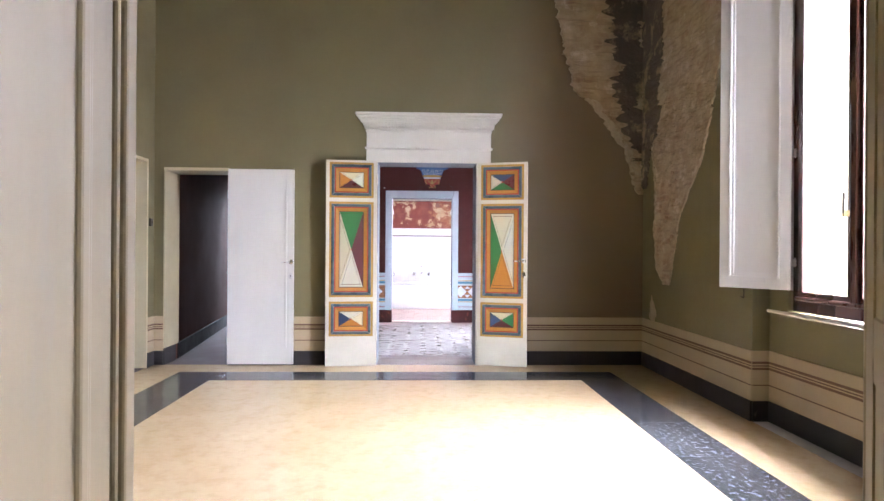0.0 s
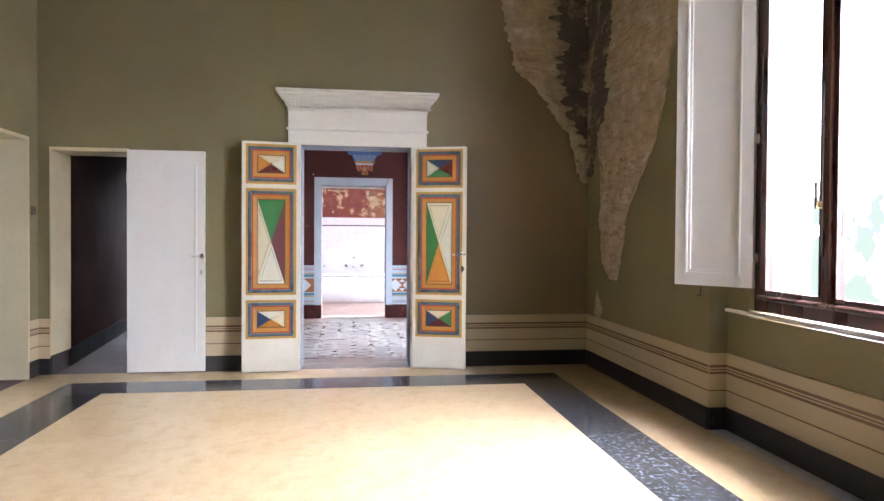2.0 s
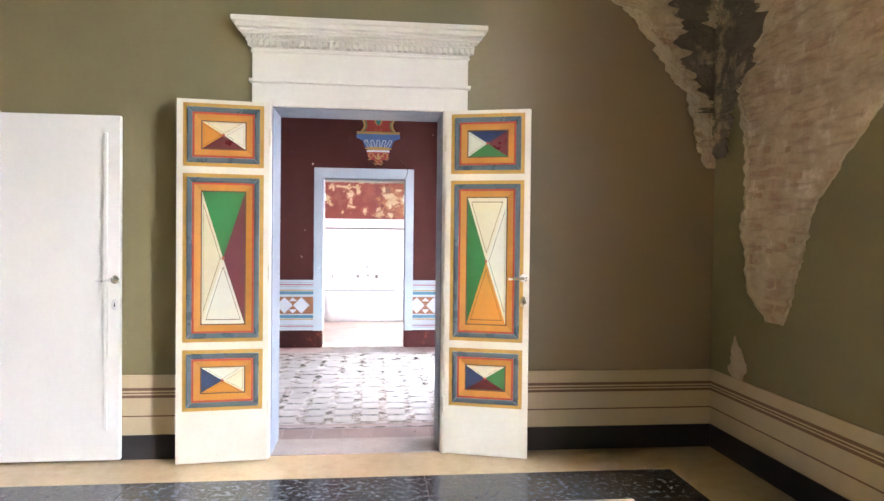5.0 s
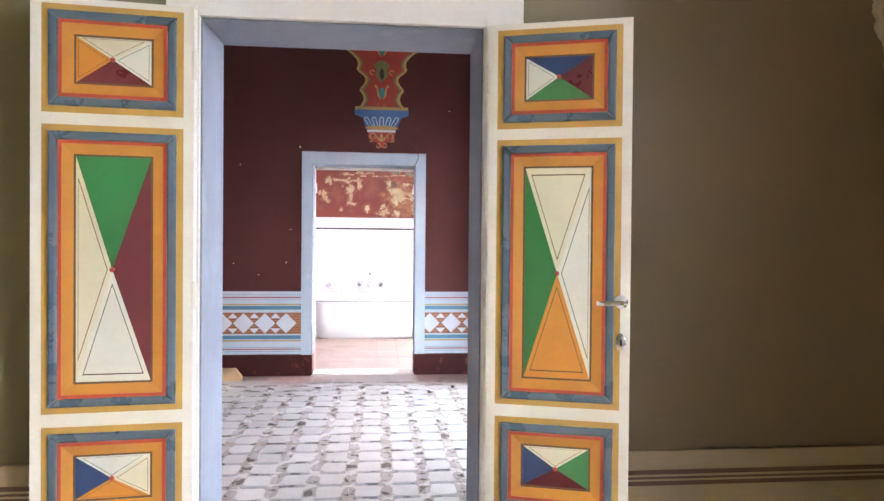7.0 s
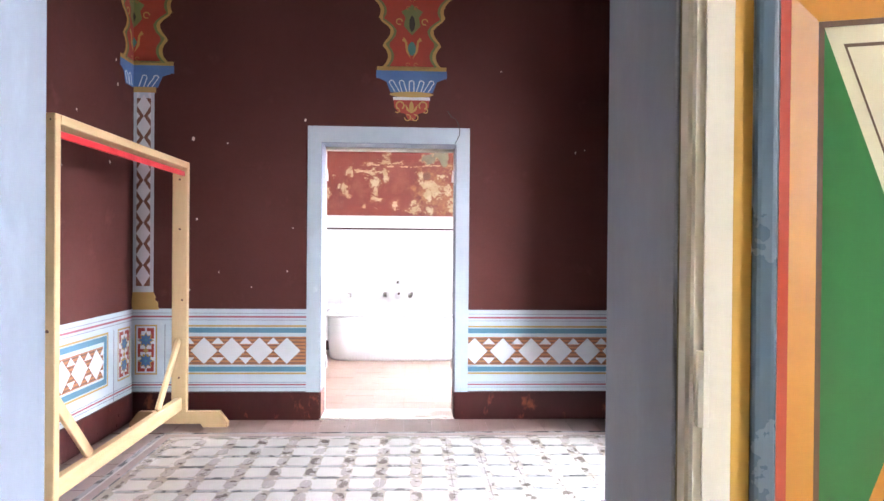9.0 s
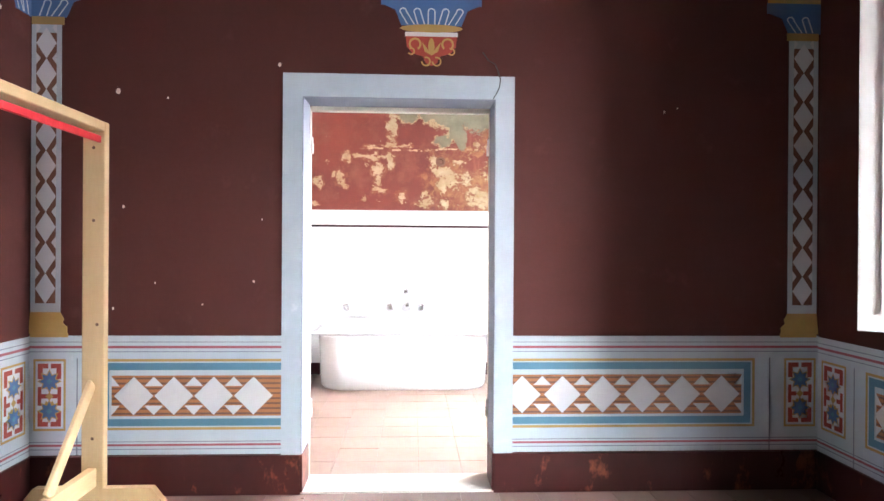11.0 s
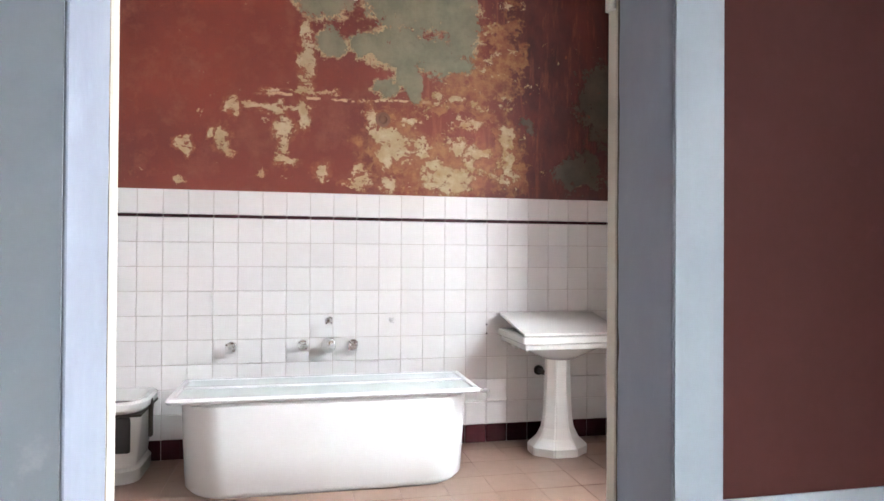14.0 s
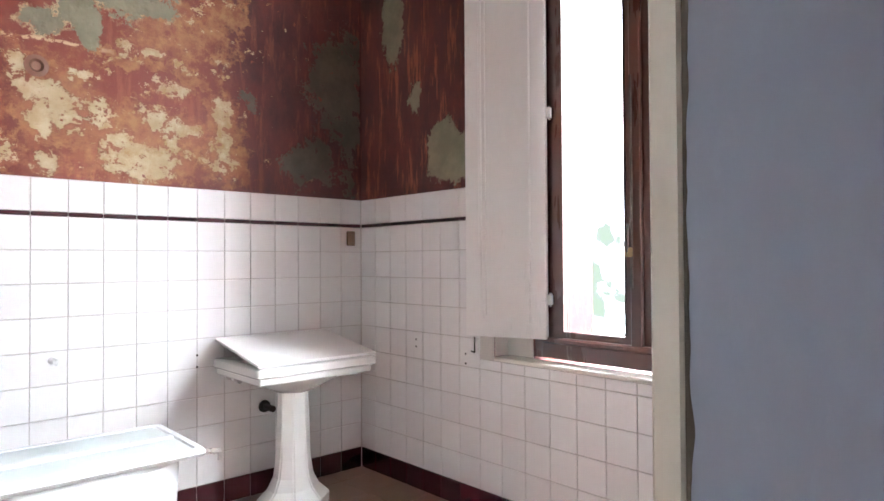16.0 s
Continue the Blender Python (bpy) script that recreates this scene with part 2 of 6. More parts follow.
PLASTER = bare_render()
DAMP = mat("damp dark plaster", (0.055, 0.048, 0.038), (0.115, 0.095, 0.07), 0.85, 6, 40, 0.8, wear=(0.30, 0.225, 0.15), wear_at=0.52, wear_scale=5, wear_soft=0.10)
LIMEWASH = mat("torn lime edge", (0.52, 0.44, 0.31), (0.36, 0.29, 0.20), 0.9, 12, 80, 0.6)
CEILING = mat("ceiling plaster", (0.42, 0.37, 0.29), (0.36, 0.31, 0.24), 0.9, 2, 40, 0.1)
# for bathroom surfaces out of view, white so that they bounce light
BOUNCE_WHITE = mat("white bounce plaster", (0.74, 0.72, 0.67), (0.66, 0.64, 0.59), 0.9, 2, 40, 0.1)
STONEWHITE = mat("white painted moulding", (0.77, 0.74, 0.67), (0.70, 0.67, 0.60), 0.5, 4, 60, 0.05, wear=(0.56, 0.52, 0.44), wear_at=0.74)
WHITE = mat("white door paint", (0.82, 0.81, 0.775), (0.75, 0.74, 0.70), 0.35, 3, 60, 0.05, stretch=(1, 1, 0.25))
IVORY = mat("ivory door paint", (0.72, 0.68, 0.58), (0.63, 0.59, 0.49), 0.35, 3, 60, 0.08, wear=(0.42, 0.30, 0.18), wear_at=0.715, wear_scale=7)
SHUTTER = mat("white shutter paint", (0.78, 0.77, 0.75), (0.72, 0.71, 0.69), 0.32, 3, 60, 0.05, stretch=(1, 1, 0.25))
CASING = mat("tan cream casing paint", (0.345, 0.29, 0.185), (0.28, 0.23, 0.145), 0.45, 3, 45, 0.12, stretch=(1, 1, 0.2), wear=(0.29, 0.255, 0.185), wear_at=0.60, wear_soft=0.12)
LILAC = mat("lilac reveal paint", (0.275, 0.31, 0.37), (0.215, 0.24, 0.295), 0.6, 2.2, 40, 0.12, wear=(0.31, 0.355, 0.43), wear_at=0.58, wear_scale=5, wear_soft=0.16, stretch=(1, 1, 0.45))
PALEBLUE = mat("pale blue distemper", (0.52, 0.61, 0.66), (0.43, 0.515, 0.575), 0.6, 3, 50, 0.1, wear=(0.63, 0.695, 0.73), wear_at=0.62, wear_soft=0.12)
MAROON = mat("maroon wall paint", (0.081, 0.0265, 0.0225), (0.062, 0.0198, 0.0168), 0.85, 1.0, 40, 0.12, spec=0.15, wear=(0.098, 0.037, 0.0315), wear_at=0.60, wear_scale=4, wear_soft=0.16)
CORRIDOR = mat("brown corridor paint", (0.19, 0.085, 0.06), (0.15, 0.064, 0.046), 0.85, 2, 40, 0.1, spec=0.2)
REDMARBLE = mat("dark red painted marble", (0.050, 0.0105, 0.0095), (0.028, 0.007, 0.007), 0.35, 5, 30, 0.04, spec=0.3, wear=(0.185, 0.062, 0.032), wear_at=0.57, wear_scale=6, wear_soft=0.08, stretch=(1, 1, 0.6))
TERRAZZO = mat("tan marble floor", (0.58, 0.45, 0.28), (0.47, 0.34, 0.185), 0.15, 2.2, 26, 0.0, fine_mix=0.6, rough_var=0.05, wear=(0.45, 0.32, 0.175), wear_at=0.48, wear_scale=9, wear_soft=0.25)
DARKSTONE = mat("dark grey marble border", (0.022, 0.023, 0.026), (0.042, 0.043, 0.047), 0.16, 5, 30, 0.02, wear=(0.13, 0.133, 0.135), wear_at=0.52, wear_scale=30, wear_soft=0.12, vary=0.3, rough_var=0.05, placed=True)
TILE_EDGE = mat("red brown cement tile", (0.20, 0.135, 0.115), (0.165, 0.108, 0.092), 0.3, 6, 40, 0.0, vary=0.15, rough_var=0.04, placed=True)
TILE_WHITE = mat("off white cement tile", (0.53, 0.505, 0.475), (0.45, 0.425, 0.395), 0.24, 6, 40, 0.0, vary=0.08, rough_var=0.03, fine_mix=0.15, placed=True)
TILE_BROWN = mat("brown cement inlay", (0.125, 0.105, 0.092), (0.17, 0.142, 0.124), 0.28, 9, 40, 0.0, vary=0.18, rough_var=0.03, fine_mix=0.15, placed=True)
TILE_GREY = mat("grey cement inlay", (0.115, 0.115, 0.12), (0.155, 0.155, 0.16), 0.28, 9, 40, 0.0, vary=0.12, rough_var=0.03, fine_mix=0.15, placed=True)
TILE_TAUPE = mat("taupe cement inlay", (0.35, 0.315, 0.275), (0.29, 0.26, 0.225), 0.27, 9, 40, 0.0, vary=0.1, rough_var=0.03, fine_mix=0.15, placed=True)
GLAZED = mat("white glazed tile", (0.80, 0.79, 0.785), (0.76, 0.75, 0.745), 0.12, 3, 30, 0.03, vary=0.03, rough_var=0.04)
REDGLAZE = mat("oxblood glazed tile", (0.042, 0.0075, 0.011), (0.028, 0.006, 0.009), 0.15, 5, 30, 0.03, vary=0.2, rough_var=0.04)
WALLGROUT = mat("pale tile grout", (0.62, 0.58, 0.55), (0.48, 0.44, 0.41), 0.9, 8, 60, 0.2)
GROUT = mat("dirty grout", (0.50, 0.47, 0.45), (0.40, 0.37, 0.35), 0.9, 8, 60, 0.2)
TERRACOTTA = mat("worn terracotta tile", (0.255, 0.168, 0.132), (0.185, 0.112, 0.082), 0.30, 2.2, 26, 0.0, fine_mix=0.45, vary=0.05, wear=(0.26, 0.172, 0.134), wear_at=0.48, wear_scale=5, wear_soft=0.4, rough_var=0.03, placed=True)
PORCELAIN = mat("white porcelain", (0.80, 0.80, 0.775), (0.77, 0.77, 0.74), 0.10, 2, 20, 0.0, coat=0.3, rough_var=0.03)
ENAMEL = mat("white enamel", (0.80, 0.815, 0.82), (0.76, 0.775, 0.78), 0.18, 2, 20, 0.01, rough_var=0.04)
CHROME = mat("worn chrome", (0.78, 0.78, 0.78), (0.66, 0.66, 0.66), 0.28, 9, 60, 0.02, metal=1.0)
BRASS = mat("dull brass", (0.42, 0.32, 0.16), (0.3, 0.22, 0.11), 0.35, 9, 60, 0.02, metal=1.0)
IRON = mat("dark iron", (0.05, 0.045, 0.042), (0.09, 0.07, 0.06), 0.5, 12, 60, 0.1, metal=0.7)
MAHOGANY = mat("dark varnished window wood", (0.045, 0.016, 0.012), (0.075, 0.028, 0.019), 0.28, 3, 40, 0.06, stretch=(1, 1, 0.15), coat=0.2)
PINE = mat("sawn pine", (0.66, 0.50, 0.28), (0.55, 0.39, 0.20), 0.6, 5, 50, 0.12, stretch=(3, 3, 0.35), wear=(0.40, 0.25, 0.12), wear_at=0.70, wear_scale=6)
PINEH = mat("sawn pine lengthwise", (0.66, 0.50, 0.28), (0.55, 0.39, 0.20), 0.6, 5, 50, 0.12, stretch=(3, 0.35, 3), wear=(0.40, 0.25, 0.12), wear_at=0.70, wear_scale=6)
REDTAPE = mat("red tape", (0.55, 0.025, 0.035), (0.45, 0.02, 0.03), 0.4, 8, 40, 0.02)
P_YELLOW = mat("ochre paint", (0.50, 0.29, 0.055), (0.42, 0.235, 0.045), 0.5, 6, 50, 0.06)
P_ORANGE = mat("orange paint", (0.56, 0.235, 0.035), (0.48, 0.19, 0.028), 0.4, 6, 50, 0.05)
P_BLUEGREY = mat("slate blue paint", (0.085, 0.125, 0.16), (0.062, 0.095, 0.125), 0.3, 6, 50, 0.05, wear=(0.15, 0.165, 0.16), wear_at=0.67, wear_scale=12)
P_AMBER = mat("amber paint", (0.50, 0.225, 0.034), (0.40, 0.165, 0.025), 0.38, 4, 50, 0.05)
P_GREYGREEN = mat("grey green enamel", (0.50, 0.545, 0.535), (0.46, 0.51, 0.50), 0.4, 4, 40, 0.02)
P_RED = mat("vermilion paint", (0.40, 0.058, 0.03), (0.31, 0.045, 0.025), 0.4, 6, 50, 0.04)
P_GREEN = mat("green paint", (0.034, 0.165, 0.046), (0.026, 0.125, 0.036), 0.4, 3, 50, 0.04)
P_MAROON = mat("wine paint", (0.10, 0.014, 0.018), (0.08, 0.012, 0.015), 0.35, 5, 50, 0.04)
P_CREAM = mat("cream panel paint", (0.66, 0.60, 0.42), (0.60, 0.54, 0.37), 0.4, 5, 50, 0.05)
P_WHITE = mat("pale panel paint", (0.66, 0.65, 0.53), (0.58, 0.57, 0.47), 0.4, 5, 50, 0.05)
P_BLUE = mat("royal blue paint", (0.028, 0.05, 0.12), (0.022, 0.04, 0.095), 0.4, 5, 50, 0.04)
P_DARK = mat("dark outline paint", (0.12, 0.06, 0.03), (0.09, 0.045, 0.025), 0.5, 5, 50, 0.03)
F_BLUE = mat("fresco blue", (0.080, 0.225, 0.335), (0.062, 0.18, 0.285), 0.6, 4, 50, 0.06, wear=(0.16, 0.32, 0.41), wear_at=0.62, wear_soft=0.12)
F_SKY = mat("fresco cobalt", (0.075, 0.165, 0.36), (0.06, 0.135, 0.29), 0.6, 6, 50, 0.06)
F_PINK = mat("fresco crimson line", (0.36, 0.10, 0.13), (0.30, 0.08, 0.11), 0.6, 6, 50, 0.05)
F_LINE = mat("fresco grey line", (0.22, 0.24, 0.30), (0.17, 0.19, 0.24), 0.6, 6, 50, 0.05)
F_GOLD = mat("fresco ochre", (0.46, 0.31, 0.095), (0.38, 0.25, 0.075), 0.6, 6, 50, 0.06)
F_RED = mat("fresco red", (0.35, 0.046, 0.028), (0.28, 0.037, 0.023), 0.6, 6, 50, 0.06)
F_BRICK = mat("fresco burnt orange", (0.40, 0.165, 0.06), (0.33, 0.13, 0.048), 0.6, 8, 50, 0.06)
F_BROWN = mat("fresco brown", (0.17, 0.075, 0.045), (0.14, 0.06, 0.036), 0.6, 8, 50, 0.06)
F_GREEN = mat("fresco green", (0.16, 0.19, 0.07), (0.13, 0.155, 0.055), 0.6, 8, 50, 0.06)
F_TEAL = mat("fresco teal", (0.06, 0.23, 0.22), (0.05, 0.19, 0.18), 0.6, 8, 50, 0.06)
F_BLACK = mat("fresco black", (0.02, 0.018, 0.016), (0.03, 0.027, 0.024), 0.6, 8, 50, 0.05)
F_WHITE = mat("fresco white", (0.66, 0.69, 0.72), (0.58, 0.61, 0.65), 0.6, 6, 50, 0.08)
CHIP = mat("chipped white plaster", (0.70, 0.66, 0.60), (0.60, 0.55, 0.50), 0.9, 9, 60, 0.3)


def plain_glass(name):
    m = bpy.data.materials.new(name)
    m.use_nodes = True
    b = m.node_tree.nodes["Principled BSDF"]
    b.inputs["Base Color"].default_value = (1, 1, 1, 1)
    b.inputs["Roughness"].default_value = 0.02
    b.inputs["Transmission Weight"].default_value = 1.0
    b.inputs["IOR"].default_value = 1.05
    return m


GLASS = plain_glass("window glass")


def haze(name, strength):
    """Hazy bright garden with a pink facade, far out of focus."""
    m = bpy.data.materials.new(name)
    m.use_nodes = True
    n, ln = m.node_tree.nodes, m.node_tree.links
    n.remove(n["Principled BSDF"])
    tc = n.new("ShaderNodeTexCoord")
    mp = n.new("ShaderNodeMapping")
    mp.inputs["Scale"].default_value = (1, 1.3, 0.35)
    ln.new(tc.outputs["Object"], mp.inputs[0])
    nz = n.new("ShaderNodeTexNoise")
    nz.inputs["Scale"].default_value, nz.inputs["Detail"].default_value = 0.55, 2
    ln.new(mp.outputs[0], nz.inputs["Vector"])
    cr = n.new("ShaderNodeValToRGB")
    cr.color_ramp.elements[0].position, cr.color_ramp.elements[0].color = 0.40, (0.94, 0.84, 0.90, 1)
    cr.color_ramp.elements[1].position, cr.color_ramp.elements[1].color = 0.47, (0.90, 0.96, 1.03, 1)
    e = cr.color_ramp.elements.new(0.58)
    e.color = (0.90, 0.96, 1.03, 1)
    e = cr.color_ramp.elements.new(0.68)
    e.color = (0.84, 0.96, 0.94, 1)
    ln.new(nz.outputs["Fac"], cr.inputs[0])
    em = n.new("ShaderNodeEmission")
    sp = n.new("ShaderNodeSeparateXYZ")
    ln.new(tc.outputs["Object"], sp.inputs[0])
    up = n.new("ShaderNodeMapRange")
    up.inputs["From Min"].default_value, up.inputs["From Max"].default_value = 2.0, 8.0
    up.inputs["To Min"].default_value, up.inputs["To Max"].default_value = strength * 0.24, strength * 2.1
    ln.new(sp.outputs["Z"], up.inputs["Value"])
    low = n.new("ShaderNodeMapRange")
    low.inputs["From Min"].default_value, low.inputs["From Max"].default_value = -2.0, 1.2
    low.inputs["To Min"].default_value, low.inputs["To Max"].default_value = 0.2, 1.0
    ln.new(sp.outputs["Z"], low.inputs["Value"])
    both = n.new("ShaderNodeMath")
    both.operation = "MULTIPLY"
    ln.new(up.outputs[0], both.inputs[0])
    ln.new(low.outputs[0], both.inputs[1])
    # the edge of a pink facade and some foliage
    def band(socket, a, b, soft):
        lo = n.new("ShaderNodeMapRange")
        lo.inputs["From Min"].default_value, lo.inputs["From Max"].default_value = a - soft, a + soft
        hi = n.new("ShaderNodeMapRange")
        hi.inputs["From Min"].default_value, hi.inputs["From Max"].default_value = b + soft, b - soft
        q = n.new("ShaderNodeMath")
        q.operation = "MULTIPLY"
        for r in (lo, hi):
            ln.new(socket, r.inputs["Value"])
        ln.new(lo.outputs[0], q.inputs[0])
        ln.new(hi.outputs[0], q.inputs[1])
        return q.outputs[0]

    def times(a, b, op="MULTIPLY"):
        q = n.new("ShaderNodeMath")
        q.operation = op
        ln.new(a, q.inputs[0])
        ln.new(b, q.inputs[1])
        return q.outputs[0]
    pink = times(times(band(sp.outputs["Y"], 11.65, 12.45, 0.06), band(sp.outputs["Y"], 15.50, 15.87, 0.06), "ADD"), band(sp.outputs["Z"], -3.0, 3.0, 0.5))
    tuft = n.new("ShaderNodeTexNoise")
    tuft.inputs["Scale"].default_value, tuft.inputs["Detail"].default_value = 1.7, 7
    ln.new(tc.outputs["Object"], tuft.inputs["Vector"])
    leaf_ = n.new("ShaderNodeMapRange")
    leaf_.inputs["From Min"].default_value, leaf_.inputs["From Max"].default_value = 0.50, 0.60
    ln.new(tuft.outputs["Fac"], leaf_.inputs["Value"])
    green = times(leaf_.outputs[0], band(sp.outputs["Z"], -3.0, 2.2, 0.6))
    col, power = cr.outputs[0], both.outputs[0]
    for mask, tint in ((green, (0.80, 0.98, 0.80)), (pink, (0.97, 0.66, 0.74))):
        mc = n.new("ShaderNodeMix")
        mc.data_type = "RGBA"
        mc.inputs["B"].default_value = (*tint, 1)
        ln.new(mask, mc.inputs["Factor"])
        ln.new(col, mc.inputs["A"])
        mp_ = n.new("ShaderNodeMix")
        mp_.data_type = "FLOAT"
        mp_.inputs["B"].default_value = 0.9
        firm = n.new("ShaderNodeMapRange")
        firm.inputs["From Min"].default_value, firm.inputs["From Max"].default_value = 0.05, 0.45
        ln.new(mask, firm.inputs["Value"])
        ln.new(firm.outputs[0], mp_.inputs["Factor"])
        ln.new(power, mp_.inputs["A"])
        col, power = mc.outputs["Result"], mp_.outputs["Result"]
    ln.new(power, em.inputs[1])
    ln.new(col, em.inputs[0])
    ln.new(em.outputs[0], n["Material Output"].inputs[0])
    return m


def peeling():
    """Red-brown distemper peeling to ochre, cream and grey-green plaster, more so towards the outer corner."""
    m = bpy.data.materials.new("peeling red distemper")
    m.use_nodes = True
    n, ln = m.node_tree.nodes, m.node_tree.links
    bs = n["Principled BSDF"]
    tc = n.new("ShaderNodeTexCoord")
    sp = n.new("ShaderNodeSeparateXYZ")
    ln.new(tc.outputs["Object"], sp.inputs[0])

    def rng(src, a, b, c=0.0, d=1.0):
        r = n.new("ShaderNodeMapRange")
        r.inputs["From Min"].default_value, r.inputs["From Max"].default_value = a, b
        r.inputs["To Min"].default_value, r.inputs["To Max"].default_value = c, d
        ln.new(src, r.inputs["Value"])
        return r.outputs[0]

    def nz(scale, detail=6, rough=0.6, off=0.0, stretch=(1, 1, 1)):
        mp = n.new("ShaderNodeMapping")
        mp.inputs["Location"].default_value = (off, off * 0.7, off * 1.3)
        mp.inputs["Scale"].default_value = stretch
        ln.new(tc.outputs["Object"], mp.inputs[0])
        t = n.new("ShaderNodeTexNoise")
        t.inputs["Scale"].default_value, t.inputs["Detail"].default_value, t.inputs["Roughness"].default_value = scale, detail, rough
        ln.new(mp.outputs[0], t.inputs["Vector"])
        return t.outputs["Fac"]

    def math_(op, a, b):
        q = n.new("ShaderNodeMath")
        q.operation = op
        for k, v in enumerate((a, b)):
            if isinstance(v, float):
                q.inputs[k].default_value = v
            else:
                ln.new(v, q.inputs[k])
        return q.outputs[0]

    def mix(f, a, b):
        q = n.new("ShaderNodeMix")
        q.data_type = "RGBA"
        ln.new(f, q.inputs["Factor"])
        for k, v in (("A", a), ("B", b)):
            if isinstance(v, tuple):
                q.inputs[k].default_value = (*v, 1)
            else:
                ln.new(v, q.inputs[k])
        return q.outputs["Result"]
    def curve(src, a, b, pts):
        r = n.new("ShaderNodeValToRGB")
        els = r.color_ramp.elements
        for k, (p, v) in enumerate(pts):
            e = els[k] if k < 2 else els.new((p - a) / (b - a))
            e.position, e.color = (p - a) / (b - a), (v, v, v, 1)
        ln.new(rng(src, a, b), r.inputs[0])
        return r.outputs[0]
    X, Z = sp.outputs["X"], sp.outputs["Z"]

    def vec(op, a, b):
        q = n.new("ShaderNodeVectorMath")
        q.operation = op
        for k, v in enumerate((a, b)):
            if isinstance(v, tuple):
                q.inputs[k].default_value = v
            else:
                ln.new(v, q.inputs[k])
        return q
    # places shifted by noise, so that every patch has a torn outline
    def torn(scale, detail, rough, amount, off):
        mp = n.new("ShaderNodeMapping")
        mp.inputs["Location"].default_value = (off, off, off)
        ln.new(tc.outputs["Object"], mp.inputs[0])
        t = n.new("ShaderNodeTexNoise")
        t.inputs["Scale"].default_value, t.inputs["Detail"].default_value, t.inputs["Roughness"].default_value = scale, detail, rough
        ln.new(mp.outputs[0], t.inputs["Vector"])
        d = vec("MULTIPLY", vec("SUBTRACT", t.outputs["Color"], (0.5, 0.5, 0.5)).outputs[0], (amount, amount, amount))
        return vec("ADD", tc.outputs["Object"], d.outputs[0]).outputs[0]

    def patches(place, spots, axis=0):
        """Least squared distance to a set of patches (along, height, half width, half height)."""
        best = None
        for u, z, ru, rz in spots:
            c0 = (u, 0, z) if axis == 0 else (0, u, z)
            sc = (1 / ru, 0, 1 / rz) if axis == 0 else (0, 1 / ru, 1 / rz)
            d = vec("MULTIPLY", vec("SUBTRACT", place, c0).outputs[0], sc).outputs[0]
            d = vec("DOT_PRODUCT", d, d).outputs["Value"]
            best = d if best is None else math_("MINIMUM", best, d)
        return best
    rough_place = torn(7.0, 10, 0.72, 0.55, 3.0)
    flake_place = torn(10.0, 11, 0.74, 0.20, 8.0)
    fine = nz(26, 8, 0.72, 6.3)
    crumb = math_("MULTIPLY", math_("SUBTRACT", fine, 0.5), 4.5)
    north = rng(X, 2.695, 2.685)
    # old red distemper, darker and wine-coloured towards the outer corner
    base = mix(rng(nz(1.6), 0.35, 0.65), (0.172, 0.036, 0.023), (0.120, 0.026, 0.019))
    base = mix(rng(nz(5, 8, 0.7, 1.2), 0.50, 0.72), base, (0.195, 0.062, 0.042))
    base = mix(math_("MULTIPLY", rng(nz(60, 5, 0.7, 2.2), 0.60, 0.72), rng(nz(3, 4, 0.6, 8.8), 0.45, 0.6)), base, (0.075, 0.022, 0.020))
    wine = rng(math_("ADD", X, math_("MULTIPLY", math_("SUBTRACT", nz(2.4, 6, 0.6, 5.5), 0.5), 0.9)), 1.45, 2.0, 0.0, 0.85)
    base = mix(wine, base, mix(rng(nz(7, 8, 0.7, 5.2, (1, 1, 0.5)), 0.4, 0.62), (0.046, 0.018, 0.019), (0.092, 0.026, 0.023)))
    streak = rng(nz(9, 8, 0.68, 4.1, (1.9, 1.9, 0.30)), 0.53, 0.63)
    base = mix(math_("MULTIPLY", streak, curve(X, -1.0, 3.0, ((0.7, 0.0), (1.2, 0.75), (1.9, 0.45), (2.6, 0.35), (2.69, 1.0)))), base, (0.24, 0.075, 0.045))
    # scoured bands where the red is thin and amber shows
    AMBER_SPOTS = ((1.79, 2.66, 0.10, 0.36), (1.54, 2.80, 0.15, 0.08), (1.62, 2.26, 0.16, 0.06), (1.28, 2.26, 0.24, 0.035), (1.55, 2.48, 0.22, 0.16), (1.40, 1.85, 0.42, 0.20), (1.80, 1.95, 0.12, 0.26), (0.98, 2.02, 0.17, 0.26))
    thin = math_("ADD", patches(rough_place, AMBER_SPOTS), math_("MULTIPLY", math_("SUBTRACT", nz(11, 9, 0.75, 1.9), 0.5), 8.0))
    c = mix(math_("MULTIPLY", rng(thin, 1.3, 0.5, 0.0, 0.9), north), base, mix(rng(nz(13, 8, 0.7, 0.4), 0.42, 0.6), (0.20, 0.066, 0.034), (0.30, 0.155, 0.065)))
